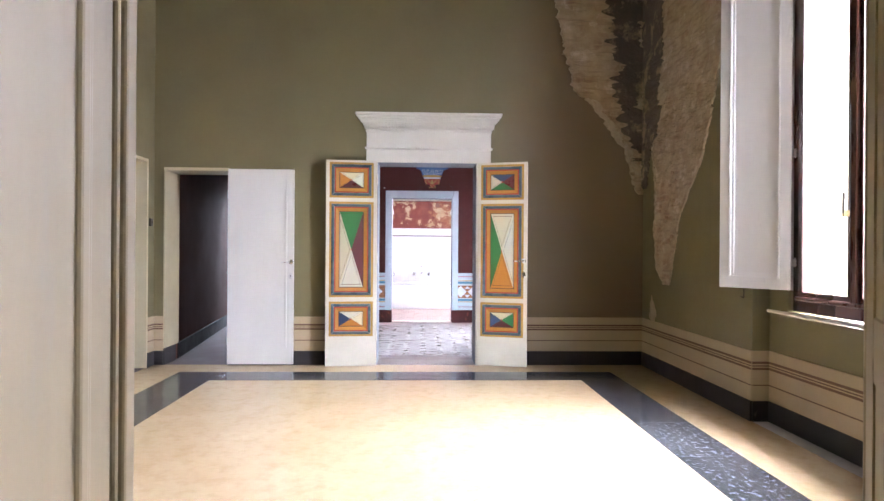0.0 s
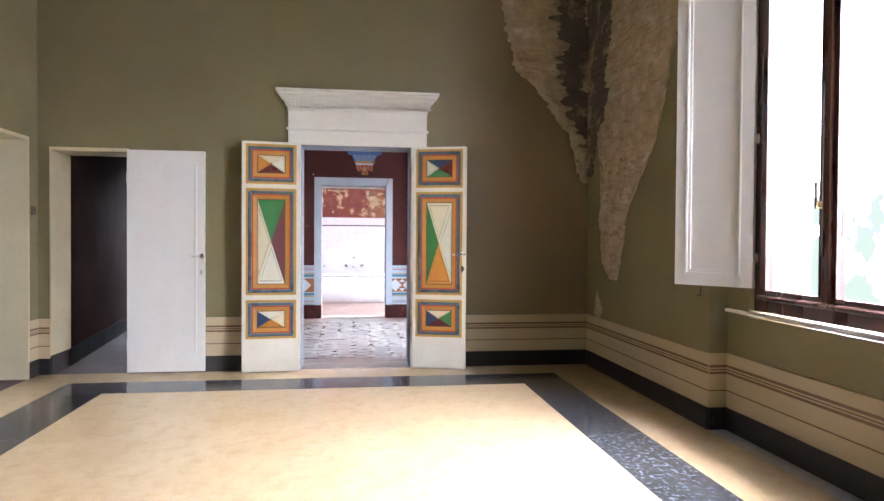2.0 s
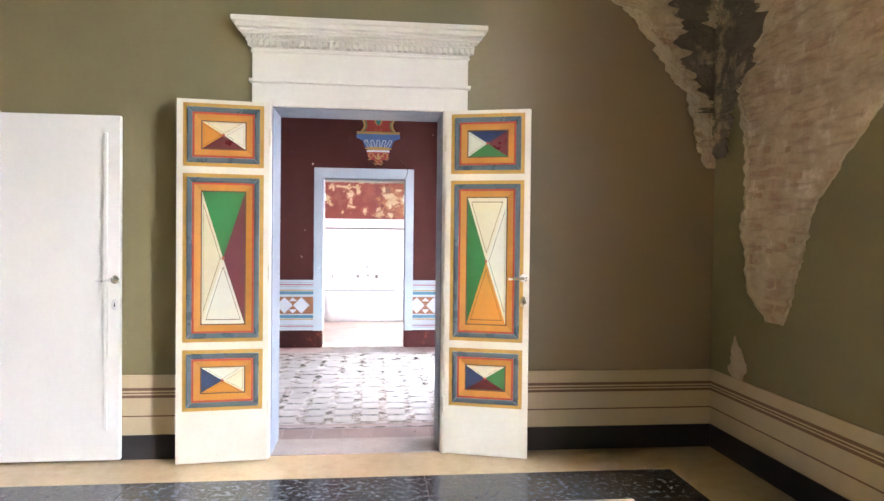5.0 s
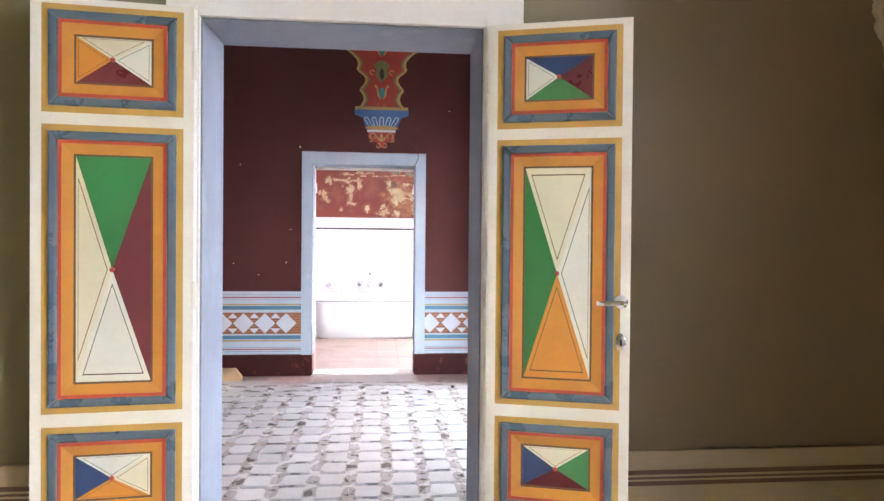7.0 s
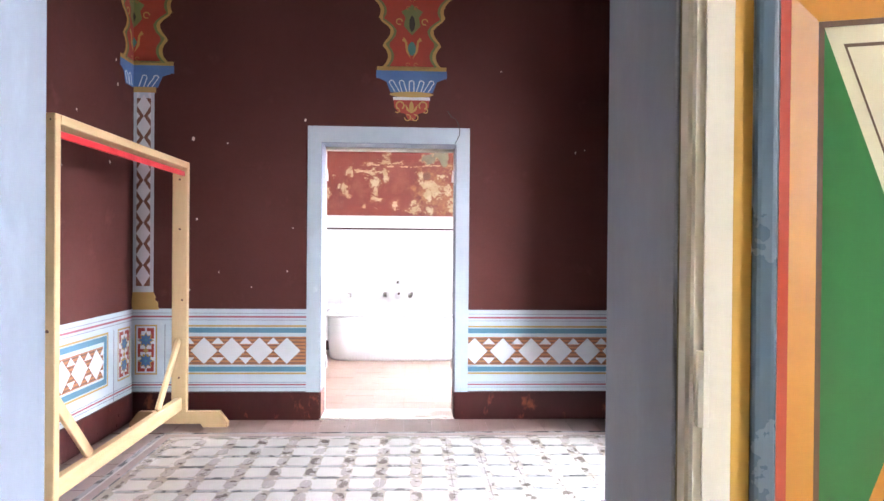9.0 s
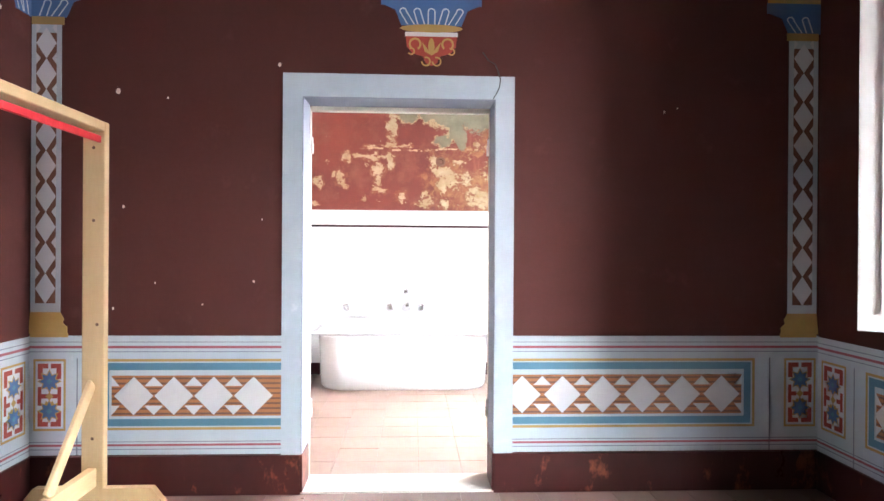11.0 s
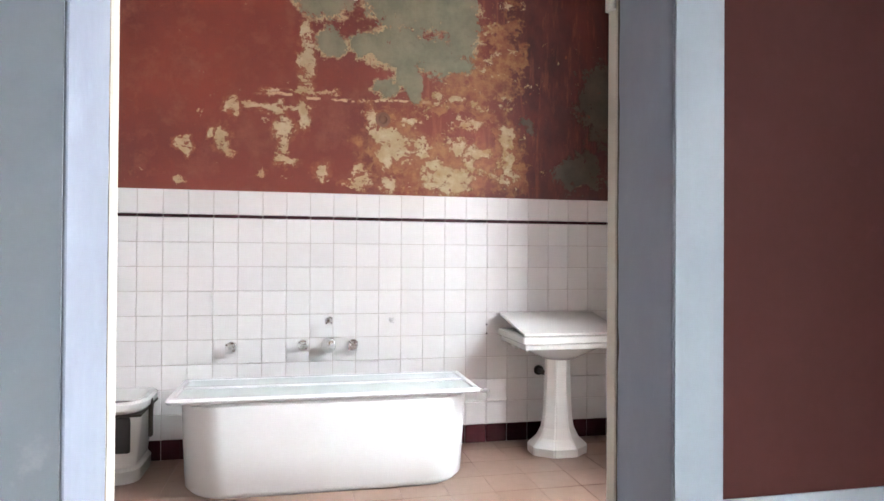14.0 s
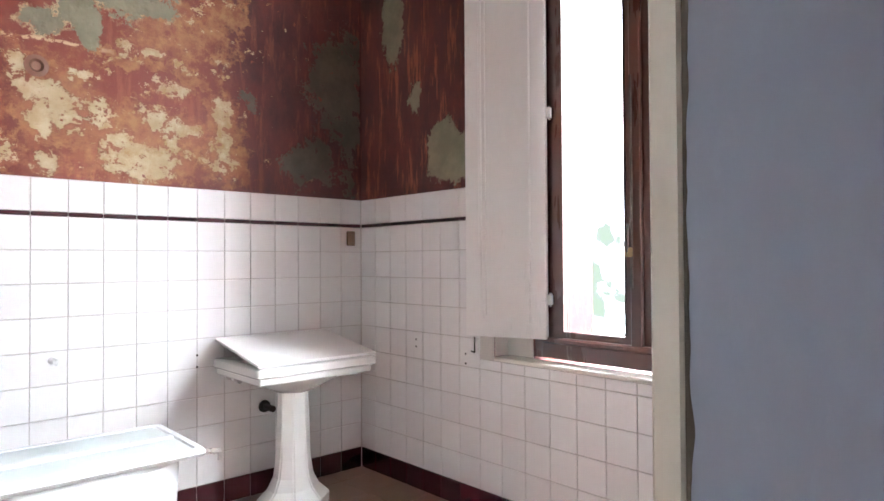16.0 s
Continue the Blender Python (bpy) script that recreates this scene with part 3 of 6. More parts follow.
    # flakes fallen off down to cream plaster
    CREAM_SPOTS = ((-0.30, 1.95, 0.049, 0.046), (-0.08, 1.99, 0.037, 0.068), (-0.04, 1.91, 0.04, 0.025), (-0.15, 2.03, 0.017, 0.03), (-0.03, 2.19, 0.043, 0.05), (0.11, 2.22, 0.064, 0.016), (0.22, 2.20, 0.065, 0.029), (0.35, 2.22, 0.107, 0.019), (0.42, 2.16, 0.028, 0.081), (0.30, 2.07, 0.054, 0.064), (0.29, 1.94, 0.027, 0.09), (0.31, 1.86, 0.06, 0.029),
                   (0.53, 1.81, 0.044, 0.045), (0.80, 1.79, 0.043, 0.06), (0.77, 1.74, 0.091, 0.023), (-0.33, 1.73, 0.027, 0.015), (0.16, 1.78, 0.03, 0.016), (0.44, 2.55, 0.04, 0.211), (0.43, 2.37, 0.031, 0.064), (0.48, 2.32, 0.14, 0.013), (0.22, 2.31, 0.048, 0.016))
    OCHRE_SPOTS = ((0.86, 2.14, 0.043, 0.084), (0.96, 2.06, 0.108, 0.051), (1.07, 1.97, 0.085, 0.085), (0.96, 1.93, 0.057, 0.084), (1.13, 2.16, 0.062, 0.02), (0.97, 1.73, 0.05, 0.051), (1.20, 2.00, 0.042, 0.069), (1.38, 1.78, 0.162, 0.098), (1.28, 1.86, 0.088, 0.041), (1.45, 1.99, 0.054, 0.053), (1.60, 1.97, 0.082, 0.049), (1.53, 1.91, 0.036, 0.088),
                   (1.54, 2.16, 0.093, 0.036), (1.79, 2.10, 0.068, 0.064), (1.80, 1.94, 0.046, 0.162), (1.81, 1.80, 0.069, 0.036), (1.43, 2.33, 0.044, 0.028), (1.31, 2.31, 0.032, 0.052))
    flake = math_("ADD", math_("MINIMUM", patches(flake_place, CREAM_SPOTS), math_("MULTIPLY", patches(flake_place, OCHRE_SPOTS), 1.15)), crumb)
    # crumbs of the same loss scattered over the middle of the wall
    stray = math_("ADD", nz(8, 10, 0.72, 2.0, (1, 1, 1.2)), curve(X, -1.0, 3.0, ((0.2, -0.06), (0.6, 0.0), (1.0, 0.045), (1.5, 0.085), (1.85, 0.06), (2.1, -0.05))))
    p1 = math_("MULTIPLY", math_("MAXIMUM", rng(flake, 1.25, 1.05), rng(stray, 0.655, 0.67)), north)
    p1 = math_("MULTIPLY", p1, rng(nz(13, 9, 0.72, 14.2, (1, 1, 1.5)), 0.565, 0.54))
    halo = math_("MULTIPLY", rng(math_("ADD", flake, crumb), 2.6, 1.2, 0.0, 0.75), north)
    c = mix(halo, c, (0.235, 0.088, 0.045))
    cream = mix(rng(nz(7, 8, 0.72, 4.4), 0.40, 0.60), (0.36, 0.265, 0.145), (0.47, 0.385, 0.255))
    cream = mix(math_("MULTIPLY", rng(nz(9, 8, 0.7, 7.1), 0.46, 0.60), rng(X, 0.9, 1.3, 0.1, 0.95)), cream, (0.30, 0.185, 0.075))
    c = mix(p1, c, cream)
    # grey-green undercoat laid bare above, with raised edges
    GREY_SPOTS = ((0.60, 2.65, 0.089, 0.086), (0.81, 2.66, 0.093, 0.074), (1.03, 2.65, 0.205, 0.129), (1.31, 2.61, 0.16, 0.125), (1.15, 2.39, 0.062, 0.11), (0.96, 2.38, 0.095, 0.054), (1.45, 2.55, 0.091, 0.042), (1.10, 2.48, 0.068, 0.103), (0.56, 3.00, 0.20, 0.18), (1.13, 3.02, 0.33, 0.246), (1.46, 2.87, 0.126, 0.289), (1.0, 3.5, 0.6, 0.3))
    gd = math_("ADD", patches(flake_place, GREY_SPOTS), math_("MULTIPLY", crumb, 0.7))
    p0 = math_("MULTIPLY", math_("MULTIPLY", rng(gd, 1.75, 1.35), rng(nz(6, 6, 0.7, 11.0), 0.46, 0.56)), north)
    c = mix(p0, c, (0.40, 0.30, 0.17))
    p2 = math_("MULTIPLY", rng(gd, 1.12, 1.04), north)
    undercoat = mix(rng(nz(6, 7, 0.65), 0.4, 0.6), (0.215, 0.195, 0.13), (0.158, 0.146, 0.098))
    c = mix(p2, c, undercoat)
    # the joint of two plaster lifts
    seam = math_("ABSOLUTE", math_("SUBTRACT", math_("ADD", Z, math_("MULTIPLY", math_("SUBTRACT", nz(3.0, 4, 0.6, 9.1), 0.5), 0.10)), 2.29), 0.0)
    sm = math_("MULTIPLY", rng(seam, 0.013, 0.006), rng(nz(10, 6, 0.7, 6.6), 0.48, 0.53))
    sm = math_("MULTIPLY", sm, curve(X, -1.0, 3.0, ((0.1, 0.0), (0.25, 1.0), (1.1, 1.0), (1.3, 0.0))))
    c = mix(sm, c, (0.50, 0.37, 0.23))
    # dark grey patches by the corner, one a tall strip along it
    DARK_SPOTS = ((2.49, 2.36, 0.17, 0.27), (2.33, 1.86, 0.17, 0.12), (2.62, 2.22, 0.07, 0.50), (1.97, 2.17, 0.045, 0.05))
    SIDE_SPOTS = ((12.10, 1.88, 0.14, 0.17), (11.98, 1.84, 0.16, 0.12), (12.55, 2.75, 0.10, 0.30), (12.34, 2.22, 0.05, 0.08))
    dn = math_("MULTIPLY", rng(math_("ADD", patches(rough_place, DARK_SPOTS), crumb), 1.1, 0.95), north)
    ds = math_("MULTIPLY", rng(math_("ADD", patches(flake_place, SIDE_SPOTS, 1), math_("MULTIPLY", crumb, 0.5)), 1.1, 1.0), rng(X, 2.685, 2.695))
    grey = math_("MAXIMUM", dn, ds)
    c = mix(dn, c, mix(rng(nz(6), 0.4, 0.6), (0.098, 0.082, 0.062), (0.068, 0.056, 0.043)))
    c = mix(ds, c, undercoat)
    spots = rng(nz(15, 6, 0.7, 3.3), 0.66, 0.68)
    c = mix(spots, c, (0.17, 0.05, 0.03))
    ln.new(c, bs.inputs["Base Color"])
    bs.inputs["Roughness"].default_value = 0.62
    bs.inputs["Specular IOR Level"].default_value = 0.3
    h = math_("SUBTRACT", math_("MULTIPLY", nz(30, 6), 0.3), math_("ADD", math_("ADD", math_("MULTIPLY", p1, 0.5), math_("MULTIPLY", p0, 0.3)), math_("ADD", p2, grey)))
    bp = n.new("ShaderNodeBump")
    bp.inputs["Strength"].default_value, bp.inputs["Distance"].default_value = 0.8, 0.008
    ln.new(h, bp.inputs["Height"])
    ln.new(bp.outputs[0], bs.inputs["Normal"])
    return m


PEEL = peeling()
HAZE = haze("hazy daylight garden", GLOW)

# ---------------------------------------------------------------- large structure
def niche_wall(y0, y1, x0, x1, w, f):
    """A facade wall: a niche down to the floor on the room side, the window opening behind it."""
    bm = wall_boxes("y", y0, y1, x0, x0 + NICHE, 0, CEIL, [(w[0], w[1], 0, w[3])])
    rest = wall_boxes("y", y0, y1, x0 + NICHE, x1, 0, CEIL, [(f[0], f[1], w[2], w[3])])
    me = bpy.data.meshes.new("rest")
    rest.to_mesh(me)
    bm.from_mesh(me)
    rest.free()
    return bm


def bath_wall():
    bm = wall_boxes("y", YB + 0.12, YC, XR3, XR3 + 0.095, 0, CEIL, [W3])
    rest = wall_boxes("y", YB + 0.12, YC, XR3 + 0.095, OUT - 0.15, 0, CEIL, [(W3F[0], W3F[1], W3[2], W3[3])])
    me = bpy.data.meshes.new("rest")
    rest.to_mesh(me)
    bm.from_mesh(me)
    rest.free()
    return bm


OUT = 3.45                                                   # outer face of the facade
struct("wall_east_green_room", niche_wall(YF, YA, XR1, OUT, W1, W1F), OLIVE, "olive green painted wall with a deep window niche", "wall")
struct("wall_north_green_room", wall_boxes("x", XL1 - 0.35, XR1, YA, YA2 - 0.02, 0, CEIL, [(SD[0], SD[1], 0, SD[2]), (D1[0], D1[1], 0, D1[2])]), OLIVE_STAINED, "olive green wall with a brown damp stain and two doorways", "wall")
struct("wall_west_green_room", wall_boxes("y", YF - 0.4, YA, XL1 - 0.35, XL1, 0, CEIL, [(5.0, 5.65, 0, 2.08)]), OLIVE, "olive green painted wall with a small doorway", "wall")
struct("wall_south_green_room", wall_boxes("x", XL1, OUT, YF - 0.42, YF, 0, CEIL, [(D0[0], D0[1], 0, D0[2])]), OLIVE, "olive green painted wall with the entrance doorway", "wall")
struct("wall_south_red_room", wall_boxes("x", XL2 - 0.1, XR2, YA2 - 0.02, YA2, 0, CEIL, [(D1[0], D1[1], 0, D1[2])]), MAROON, "maroon painted wall round a doorway", "wall")
struct("wall_north_red_room", wall_boxes("x", XL2 - 0.1, XR2 + 0.1, YB, YB + 0.12, 0, CEIL, [(D2[0], D2[1], 0, D2[2])]), MAROON, "maroon painted wall with the bathroom doorway", "wall")
struct("wall_west_red_room", wall_boxes("y", YA2, YB, XL2 - 0.1, XL2, 0, CEIL), MAROON, "maroon painted wall", "wall")
struct("wall_east_red_room", wall_boxes("y", YA2, YB, XR2, OUT, 0, CEIL, [(W2[0], W2[1], W2[2], W2[3])]), MAROON, "maroon painted wall with a window", "wall")
struct("wall_south_bathroom", wall_boxes("x", -1.3, XR3, YB + 0.12, YB2 - 0.006, 0, CEIL, [(D2[0], D2[1], 0, D2[2])]), PEEL, "red bathroom wall round the doorway", "wall")
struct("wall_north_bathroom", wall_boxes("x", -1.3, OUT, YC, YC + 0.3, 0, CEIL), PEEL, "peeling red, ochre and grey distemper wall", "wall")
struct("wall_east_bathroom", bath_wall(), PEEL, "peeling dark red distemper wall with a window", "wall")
# never in view; kept white to throw light back at the window wall
struct("wall_west_bathroom", wall_boxes("y", YB + 0.12, YC, -1.4, -1.3, 0, CEIL), BOUNCE_WHITE, "plain bathroom wall out of view, white to bounce light", "wall")
# white panels added out of view to bounce light onto basin and window wall
bm = bmesh.new()
box(bm, -1.3, -1.292, YB2 + 0.03, YC - 0.02, 0, 1.66)
for a, b in ((-1.29, D2[0] - 0.1), (D2[1] + 0.1, XR3 - 0.01)):
    box(bm, a, b, YB2 - 0.006, YB2 + 0.002, 0, 1.66)
struct("wall_lining_bathroom", bm, GLAZED, "unseen white lower wall lining that bounces light", "tiled wall")
# corridor behind the side doorway, and the closet behind the west doorway
bm = prism(bmesh.new(), [(-2.8, YA2 - 0.02), (-2.083, YA2 - 0.02), (-2.50, 9.6), (-2.8, 9.6)], 0, CEIL, "z")
struct("wall_west_corridor", bm, CORRIDOR, "dark brown corridor wall", "wall")
struct("wall_north_corridor", wall_boxes("x", -2.8, XL2 - 0.1, 9.6, 9.7, 0, CEIL, [(-2.49, -2.33, 0, 2.1)]), CORRIDOR, "dark brown corridor end wall", "wall")
struct("wall_closet", wall_boxes("y", 4.6, 6.0, XL1 - 1.2, XL1 - 1.1, 0, CEIL), CORRIDOR, "dark brown closet wall", "wall")
# the space where the walk begins
struct("wall_south_start", wall_boxes("x", XL1 - 0.35, OUT, -3.2, -3.1, 0, CEIL), CASING, "plain wall behind the start", "wall")
struct("wall_west_start", wall_boxes("y", -3.1, YF - 0.42, XL1 - 0.35, XL1 - 0.25, 0, CEIL), CASING, "plain side wall of the first room", "wall")
# opening added out of view, lets daylight onto the casing at the start
struct("wall_east_start", wall_boxes("y", -3.1, YF - 0.42, OUT - 0.1, OUT, 0, CEIL, [(-2.2, -1.7, 0.85, 2.4)]), CASING, "plain side wall with an added unseen opening for daylight", "wall")
bm = bmesh.new()
box(bm, -3.5, OUT + 0.1, -3.3, 13.3, CEIL, CEIL + 0.2)
struct("ceiling", bm, CEILING, "plain pale plaster ceiling", "ceiling")

# unseen dark slab, added to cut the light bounced onto the upper walls
bm = bmesh.new()
box(bm, XL2, XR2, YA2, YB, CEIL - 0.03, CEIL - 0.001)
struct("ceiling_red_room", bm, mat("brown ceiling paint", (0.24, 0.16, 0.12), (0.19, 0.125, 0.09), 0.9, 2, 40, 0.1), "plain dark ceiling slab out of view, cuts bounced light", "ceiling")

# unseen white slab, added to bounce light down into the bathroom
bm = bmesh.new()
box(bm, -1.3, XR3, YB + 0.12, YC, CEIL - 0.03, CEIL - 0.001)
struct("ceiling_bathroom", bm, BOUNCE_WHITE, "plain ceiling slab out of view, white to bounce light", "ceiling")

# floors
bm = bmesh.new()
box(bm, -3.5, OUT, -3.3, 13.3, -0.2, -0.012)
struct("floor_bed", bm, GROUT, "mortar bed under the floors", "floor")
FB = (-1.775, -1.362, 2.055, 2.445, 0.25, 0.66, 5.04, 5.44)     # dark border: outer and inner edges
bm = bmesh.new()
box(bm, FB[1] + 0.001, FB[2] - 0.001, FB[5] + 0.001, FB[6] - 0.001, -0.012, 0.0)
for a in ((XL1, FB[0], YF, YA), (FB[3], XR1 + 0.0, YF, YA), (FB[0], FB[3], YF, FB[4]), (FB[0], FB[3], FB[7], YA)):
    box(bm, a[0], a[1], a[2], a[3], -0.012, 0.0)
floor1 = struct("floor_green_room", bm, TERRAZZO, "polished tan speckled marble floor", "floor")
bm = bmesh.new()
box(bm, XL1 - 0.35, OUT, -3.1, YF, -0.012, -0.001)
struct("floor_start", bm, TERRAZZO, "polished tan marble floor", "floor")
bm = bmesh.new()
box(bm, -2.52, XL2 - 0.1, YA, 9.6, -0.012, -0.0015)
box(bm, XL1 - 1.1, XL1, 4.6, 6.0, -0.012, -0.0015)
struct("floor_corridor", bm, mat("brown corridor stone", (0.055, 0.032, 0.026), (0.08, 0.05, 0.04), 0.75, 4, 40, 0.05), "dark grey stone corridor floor", "floor")
bm = bmesh.new()
box(bm, D1[0], D1[1], YA, YA2, -0.012, 0.003)
struct("threshold_green_room", bm, mat("worn threshold stone", (0.36, 0.31, 0.28), (0.28, 0.235, 0.21), 0.4, 5, 40, 0.05, placed=True), "worn pale stone threshold", "threshold")
bm = bmesh.new()
box(bm, D2[0], D2[1], YB, YB2, -0.012, 0.012)
struct("threshold_bathroom", bm, STONEWHITE, "white marble threshold", "threshold")
bm = bmesh.new()
box(bm, XL2, XR2, YA2, YB, -0.012, -0.008)
floor2 = struct("floor_red_room", bm, TILE_EDGE, "patterned white, grey and brown cement tile floor", "floor")
bm = bmesh.new()
box(bm, -1.3, XR3, YB2, YC, -0.012, -0.006)
floor3 = struct("floor_bathroom", bm, mat("reddish floor joint", (0.30, 0.18, 0.13), (0.24, 0.14, 0.10), 0.8, 8, 60, 0.2), "worn pinkish terracotta tile floor", "floor")

# daylight outside
bm = bmesh.new()
for x, y0, y1 in ((9.0, -9, 22),):
    v = [bm.verts.new(p) for p in ((x, y0, -3), (x, y1, -3), (x, y1, 16), (x, y0, 16))]
    bm.faces.new(v)
v = [bm.verts.new(p) for p in ((-8, 17, -2), (-1.5, 17, -2), (-1.5, 17, 6), (-8, 17, 6))]
bm.faces.new(v)
struct("backdrop", bm, HAZE, "hazy bright garden and pink facade far outside", "backdrop")


# ---------------------------------------------------------------- dado and plinth
def runs(name, segs, layers):
    """Painted bands along wall stretches. segs: (x0, y0, x1, y1, nx, ny); layers: (z0, z1, proud, material, part name)."""
    for z0, z1, proud, material, nm in layers:
        bm = bmesh.new()
        for x0, y0, x1, y1, nx, ny in segs:
            xs, ys = sorted((x0, x1)), sorted((y0, y1))
            if nx:
                xs = sorted((x0, x0 + nx * proud))
            else:
                ys = sorted((y0, y0 + ny * proud))
            box(bm, xs[0], xs[1], ys[0], ys[1], z0, z1)
        label = {"baseboard": "baseboard along the " + name, "dado": "painted dado band along the " + name}.get(nm, nm + " along the " + name)
        struct(nm + "_" + name.replace(" ", "_"), bm, material, label, "baseboard" if nm == "baseboard" else "trim")


G_LAYERS = [(0, 0.145, 0.014, BLACKBASE, "baseboard"), (0.145, 0.500, 0.006, CREAM, "dado"),
            (0.407, 0.424, 0.008, BROWNLINE, "trim_line"), (0.389, 0.397, 0.008, BROWNLINE, "trim_line"),
            (0.364, 0.380, 0.008, BROWNLINE, "trim_line"), (0.252, 0.260, 0.008, BROWNLINE, "trim_line"), (0.489, 0.500, 0.010, CREAM, "trim_cap")]
runs("north green wall", [(XL1, YA, SD[0], YA, 0, -1), (SD[1], YA, -0.012, YA, 0, -1), (1.283, YA, XR1, YA, 0, -1)], G_LAYERS)
runs("east green wall", [(XR1, YF, XR1, W1[0], -1, 0), (XR1, W1[1], XR1, YA, -1, 0)], G_LAYERS)
runs("window niche", [(XR1 + NICHE, W1[0], XR1 + NICHE, W1[1], -1, 0), (XR1, W1[1], XR1 + NICHE, W1[1], 0, -1), (XR1, W1[0], XR1 + NICHE, W1[0], 0, 1)], G_LAYERS)
runs("west green wall", [(XL1, YF, XL1, 5.0, 1, 0), (XL1, 5.65, XL1, YA, 1, 0)], G_LAYERS)
runs("side doorway", [(SD[0], YA, SD[0], YA2, 1, 0)], [(0, 0.17, 0.012, BLACKBASE, "baseboard")])

bm = prism(bmesh.new(), [(-2.085, YA2 + 0.085), (-2.073, YA2 + 0.085), (-2.486, 9.6), (-2.498, 9.6)], 0, 0.17, "z")
struct("baseboard_corridor", bm, BLACKBASE, "black baseboard along the corridor", "baseboard")


# ---------------------------------------------------------------- fallen plaster in the corner
def relief_sheet(name, plane, zs, lo, hi, depth, material, parent, label, jag=0.05, step=0.014, seed=1.0, rim=True):
    """A torn sheet of rough render on a wall; lo and hi give its two edges at the heights zs."""
    bm = bmesh.new()
    lip = bmesh.new()
    rows, lips = [], []
    z = zs[0]
    cols = 40

    def at(target, u, d, h):
        return target.verts.new((u, plane - d, h) if material[1] == "y" else (plane - d, u, h))
    while z <= zs[-1] + 1e-6:
        a, b = float(np.interp(z, zs, lo)), float(np.interp(z, zs, hi))
        a += jag * noise.fractal((z * 3, seed, 0), 1.0, 2.0, 5) + 0.9 * jag * noise.fractal((z * 16, seed, 3), 0.7, 2.0, 6)
        b += jag * noise.fractal((z * 3, seed, 9), 1.0, 2.0, 5) + 0.9 * jag * noise.fractal((z * 16, seed, 5), 0.7, 2.0, 6)
        row = []
        for k in range(cols + 1):
            u = a + (b - a) * k / cols
            edge = k in (0, cols) or z == zs[0]
            rough = 0.55 + 0.55 * noise.fractal((u * 9, z * 9, seed), 1.0, 2.0, 6) + 0.35 * noise.fractal((u * 30, z * 22, seed), 0.8, 2.0, 4)
            row.append(at(bm, u, 0.0005 if edge else max(depth * rough, 0.0005), z))
        rows.append(row)
        wa = 0.004 + 0.016 * abs(noise.fractal((z * 8, seed, 21), 0.8, 2.0, 4))
        wb = 0.004 + 0.012 * abs(noise.fractal((z * 8, seed, 31), 0.8, 2.0, 4))
        lips.append([at(lip, a - wa * 0.5, 0.0008, z), at(lip, a, depth * 0.75 + 0.003, z), at(lip, a + wa, 0.001, z),
                     at(lip, b - wb, 0.001, z), at(lip, b, depth * 0.75 + 0.003, z), at(lip, b + wb * 0.5, 0.0008, z)])
        z += step
    for r, q in zip(rows, rows[1:]):
        for k in range(cols):
            bm.faces.new((r[k], r[k + 1], q[k + 1], q[k]))
    sheet = part(name, bm, material[0], parent, label)
    if rim:
        for r, q in zip(lips, lips[1:]):
            for k in (0, 1, 3, 4):
                lip.faces.new((r[k], r[k + 1], q[k + 1], q[k]))
        part("torn_rim", lip, LIMEWASH, sheet, "pale torn plaster rim")
    else:
        lip.free()
    return sheet


scar = thing("fallen_plaster", "torn plaster scar baring rough brown render in the corner", "plaster damage")
relief_sheet("render_patch", YA, [1.80, 1.95, 2.32, 2.68, 2.90, 3.44, 4.25], [2.86, 2.80, 2.70, 2.46, 2.16, 2.02, 1.90], [2.90, 2.90, 2.90, 2.92, 2.92, 2.92, 2.92], 0.016, (PLASTER, "y"), scar, "rough brown bare render", 0.045, seed=2.0)
relief_sheet("damp_patch", YA - 0.022, [2.15, 2.5, 2.8, 3.2, 4.25], [2.88, 2.70, 2.60, 2.56, 2.48], [2.90, 2.90, 2.90, 2.90, 2.90], 0.012, (DAMP, "y"), scar, "dark damp render", 0.13, seed=5.0, rim=False)
relief_sheet("render_patch", XR1, [0.88, 1.05, 1.45, 1.75, 1.97, 2.40, 2.87, 4.25], [5.10, 5.02, 4.90, 4.66, 4.42, 4.22, 4.05, 3.70], [5.24, 5.44, 5.50, 5.44, 5.48, 5.60, 5.70, 5.74], 0.016, (PLASTER, "x"), scar, "rough brown bare render", 0.03, seed=3.0)
relief_sheet("damp_patch", XR1 - 0.020, [1.85, 2.1, 2.5, 3.2, 4.25], [5.72, 5.56, 5.36, 5.26, 5.2], [5.81, 5.82, 5.82, 5.82, 5.82], 0.014, (DAMP, "x"), scar, "dark damp render", 0.10, seed=7.0, rim=False)
relief_sheet("render_patch", XR1, [0.49, 0.56, 0.66, 0.76], [5.50, 5.46, 5.48, 5.53], [5.58, 5.64, 5.60, 5.57], 0.006, (LIMEWASH, "x"), scar, "small pale chipped patch", 0.05, seed=4.0, rim=False)
relief_sheet("torn_edge", YA - 0.003, [1.9, 2.25, 2.62, 2.82], [2.80, 2.70, 2.44, 2.24], [2.87, 2.78, 2.56, 2.36], 0.012, (LIMEWASH, "y"), scar, "pale torn plaster edge", 0.04, seed=8.0, rim=False)


relief_sheet("torn_edge", XR1 - 0.010, [1.62, 1.95, 2.35, 2.72], [5.43, 5.46, 5.52, 5.50], [5.47, 5.50, 5.57, 5.62], 0.012, (LIMEWASH, "x"), scar, "pale torn plaster edge", 0.04, seed=12.0, rim=False)
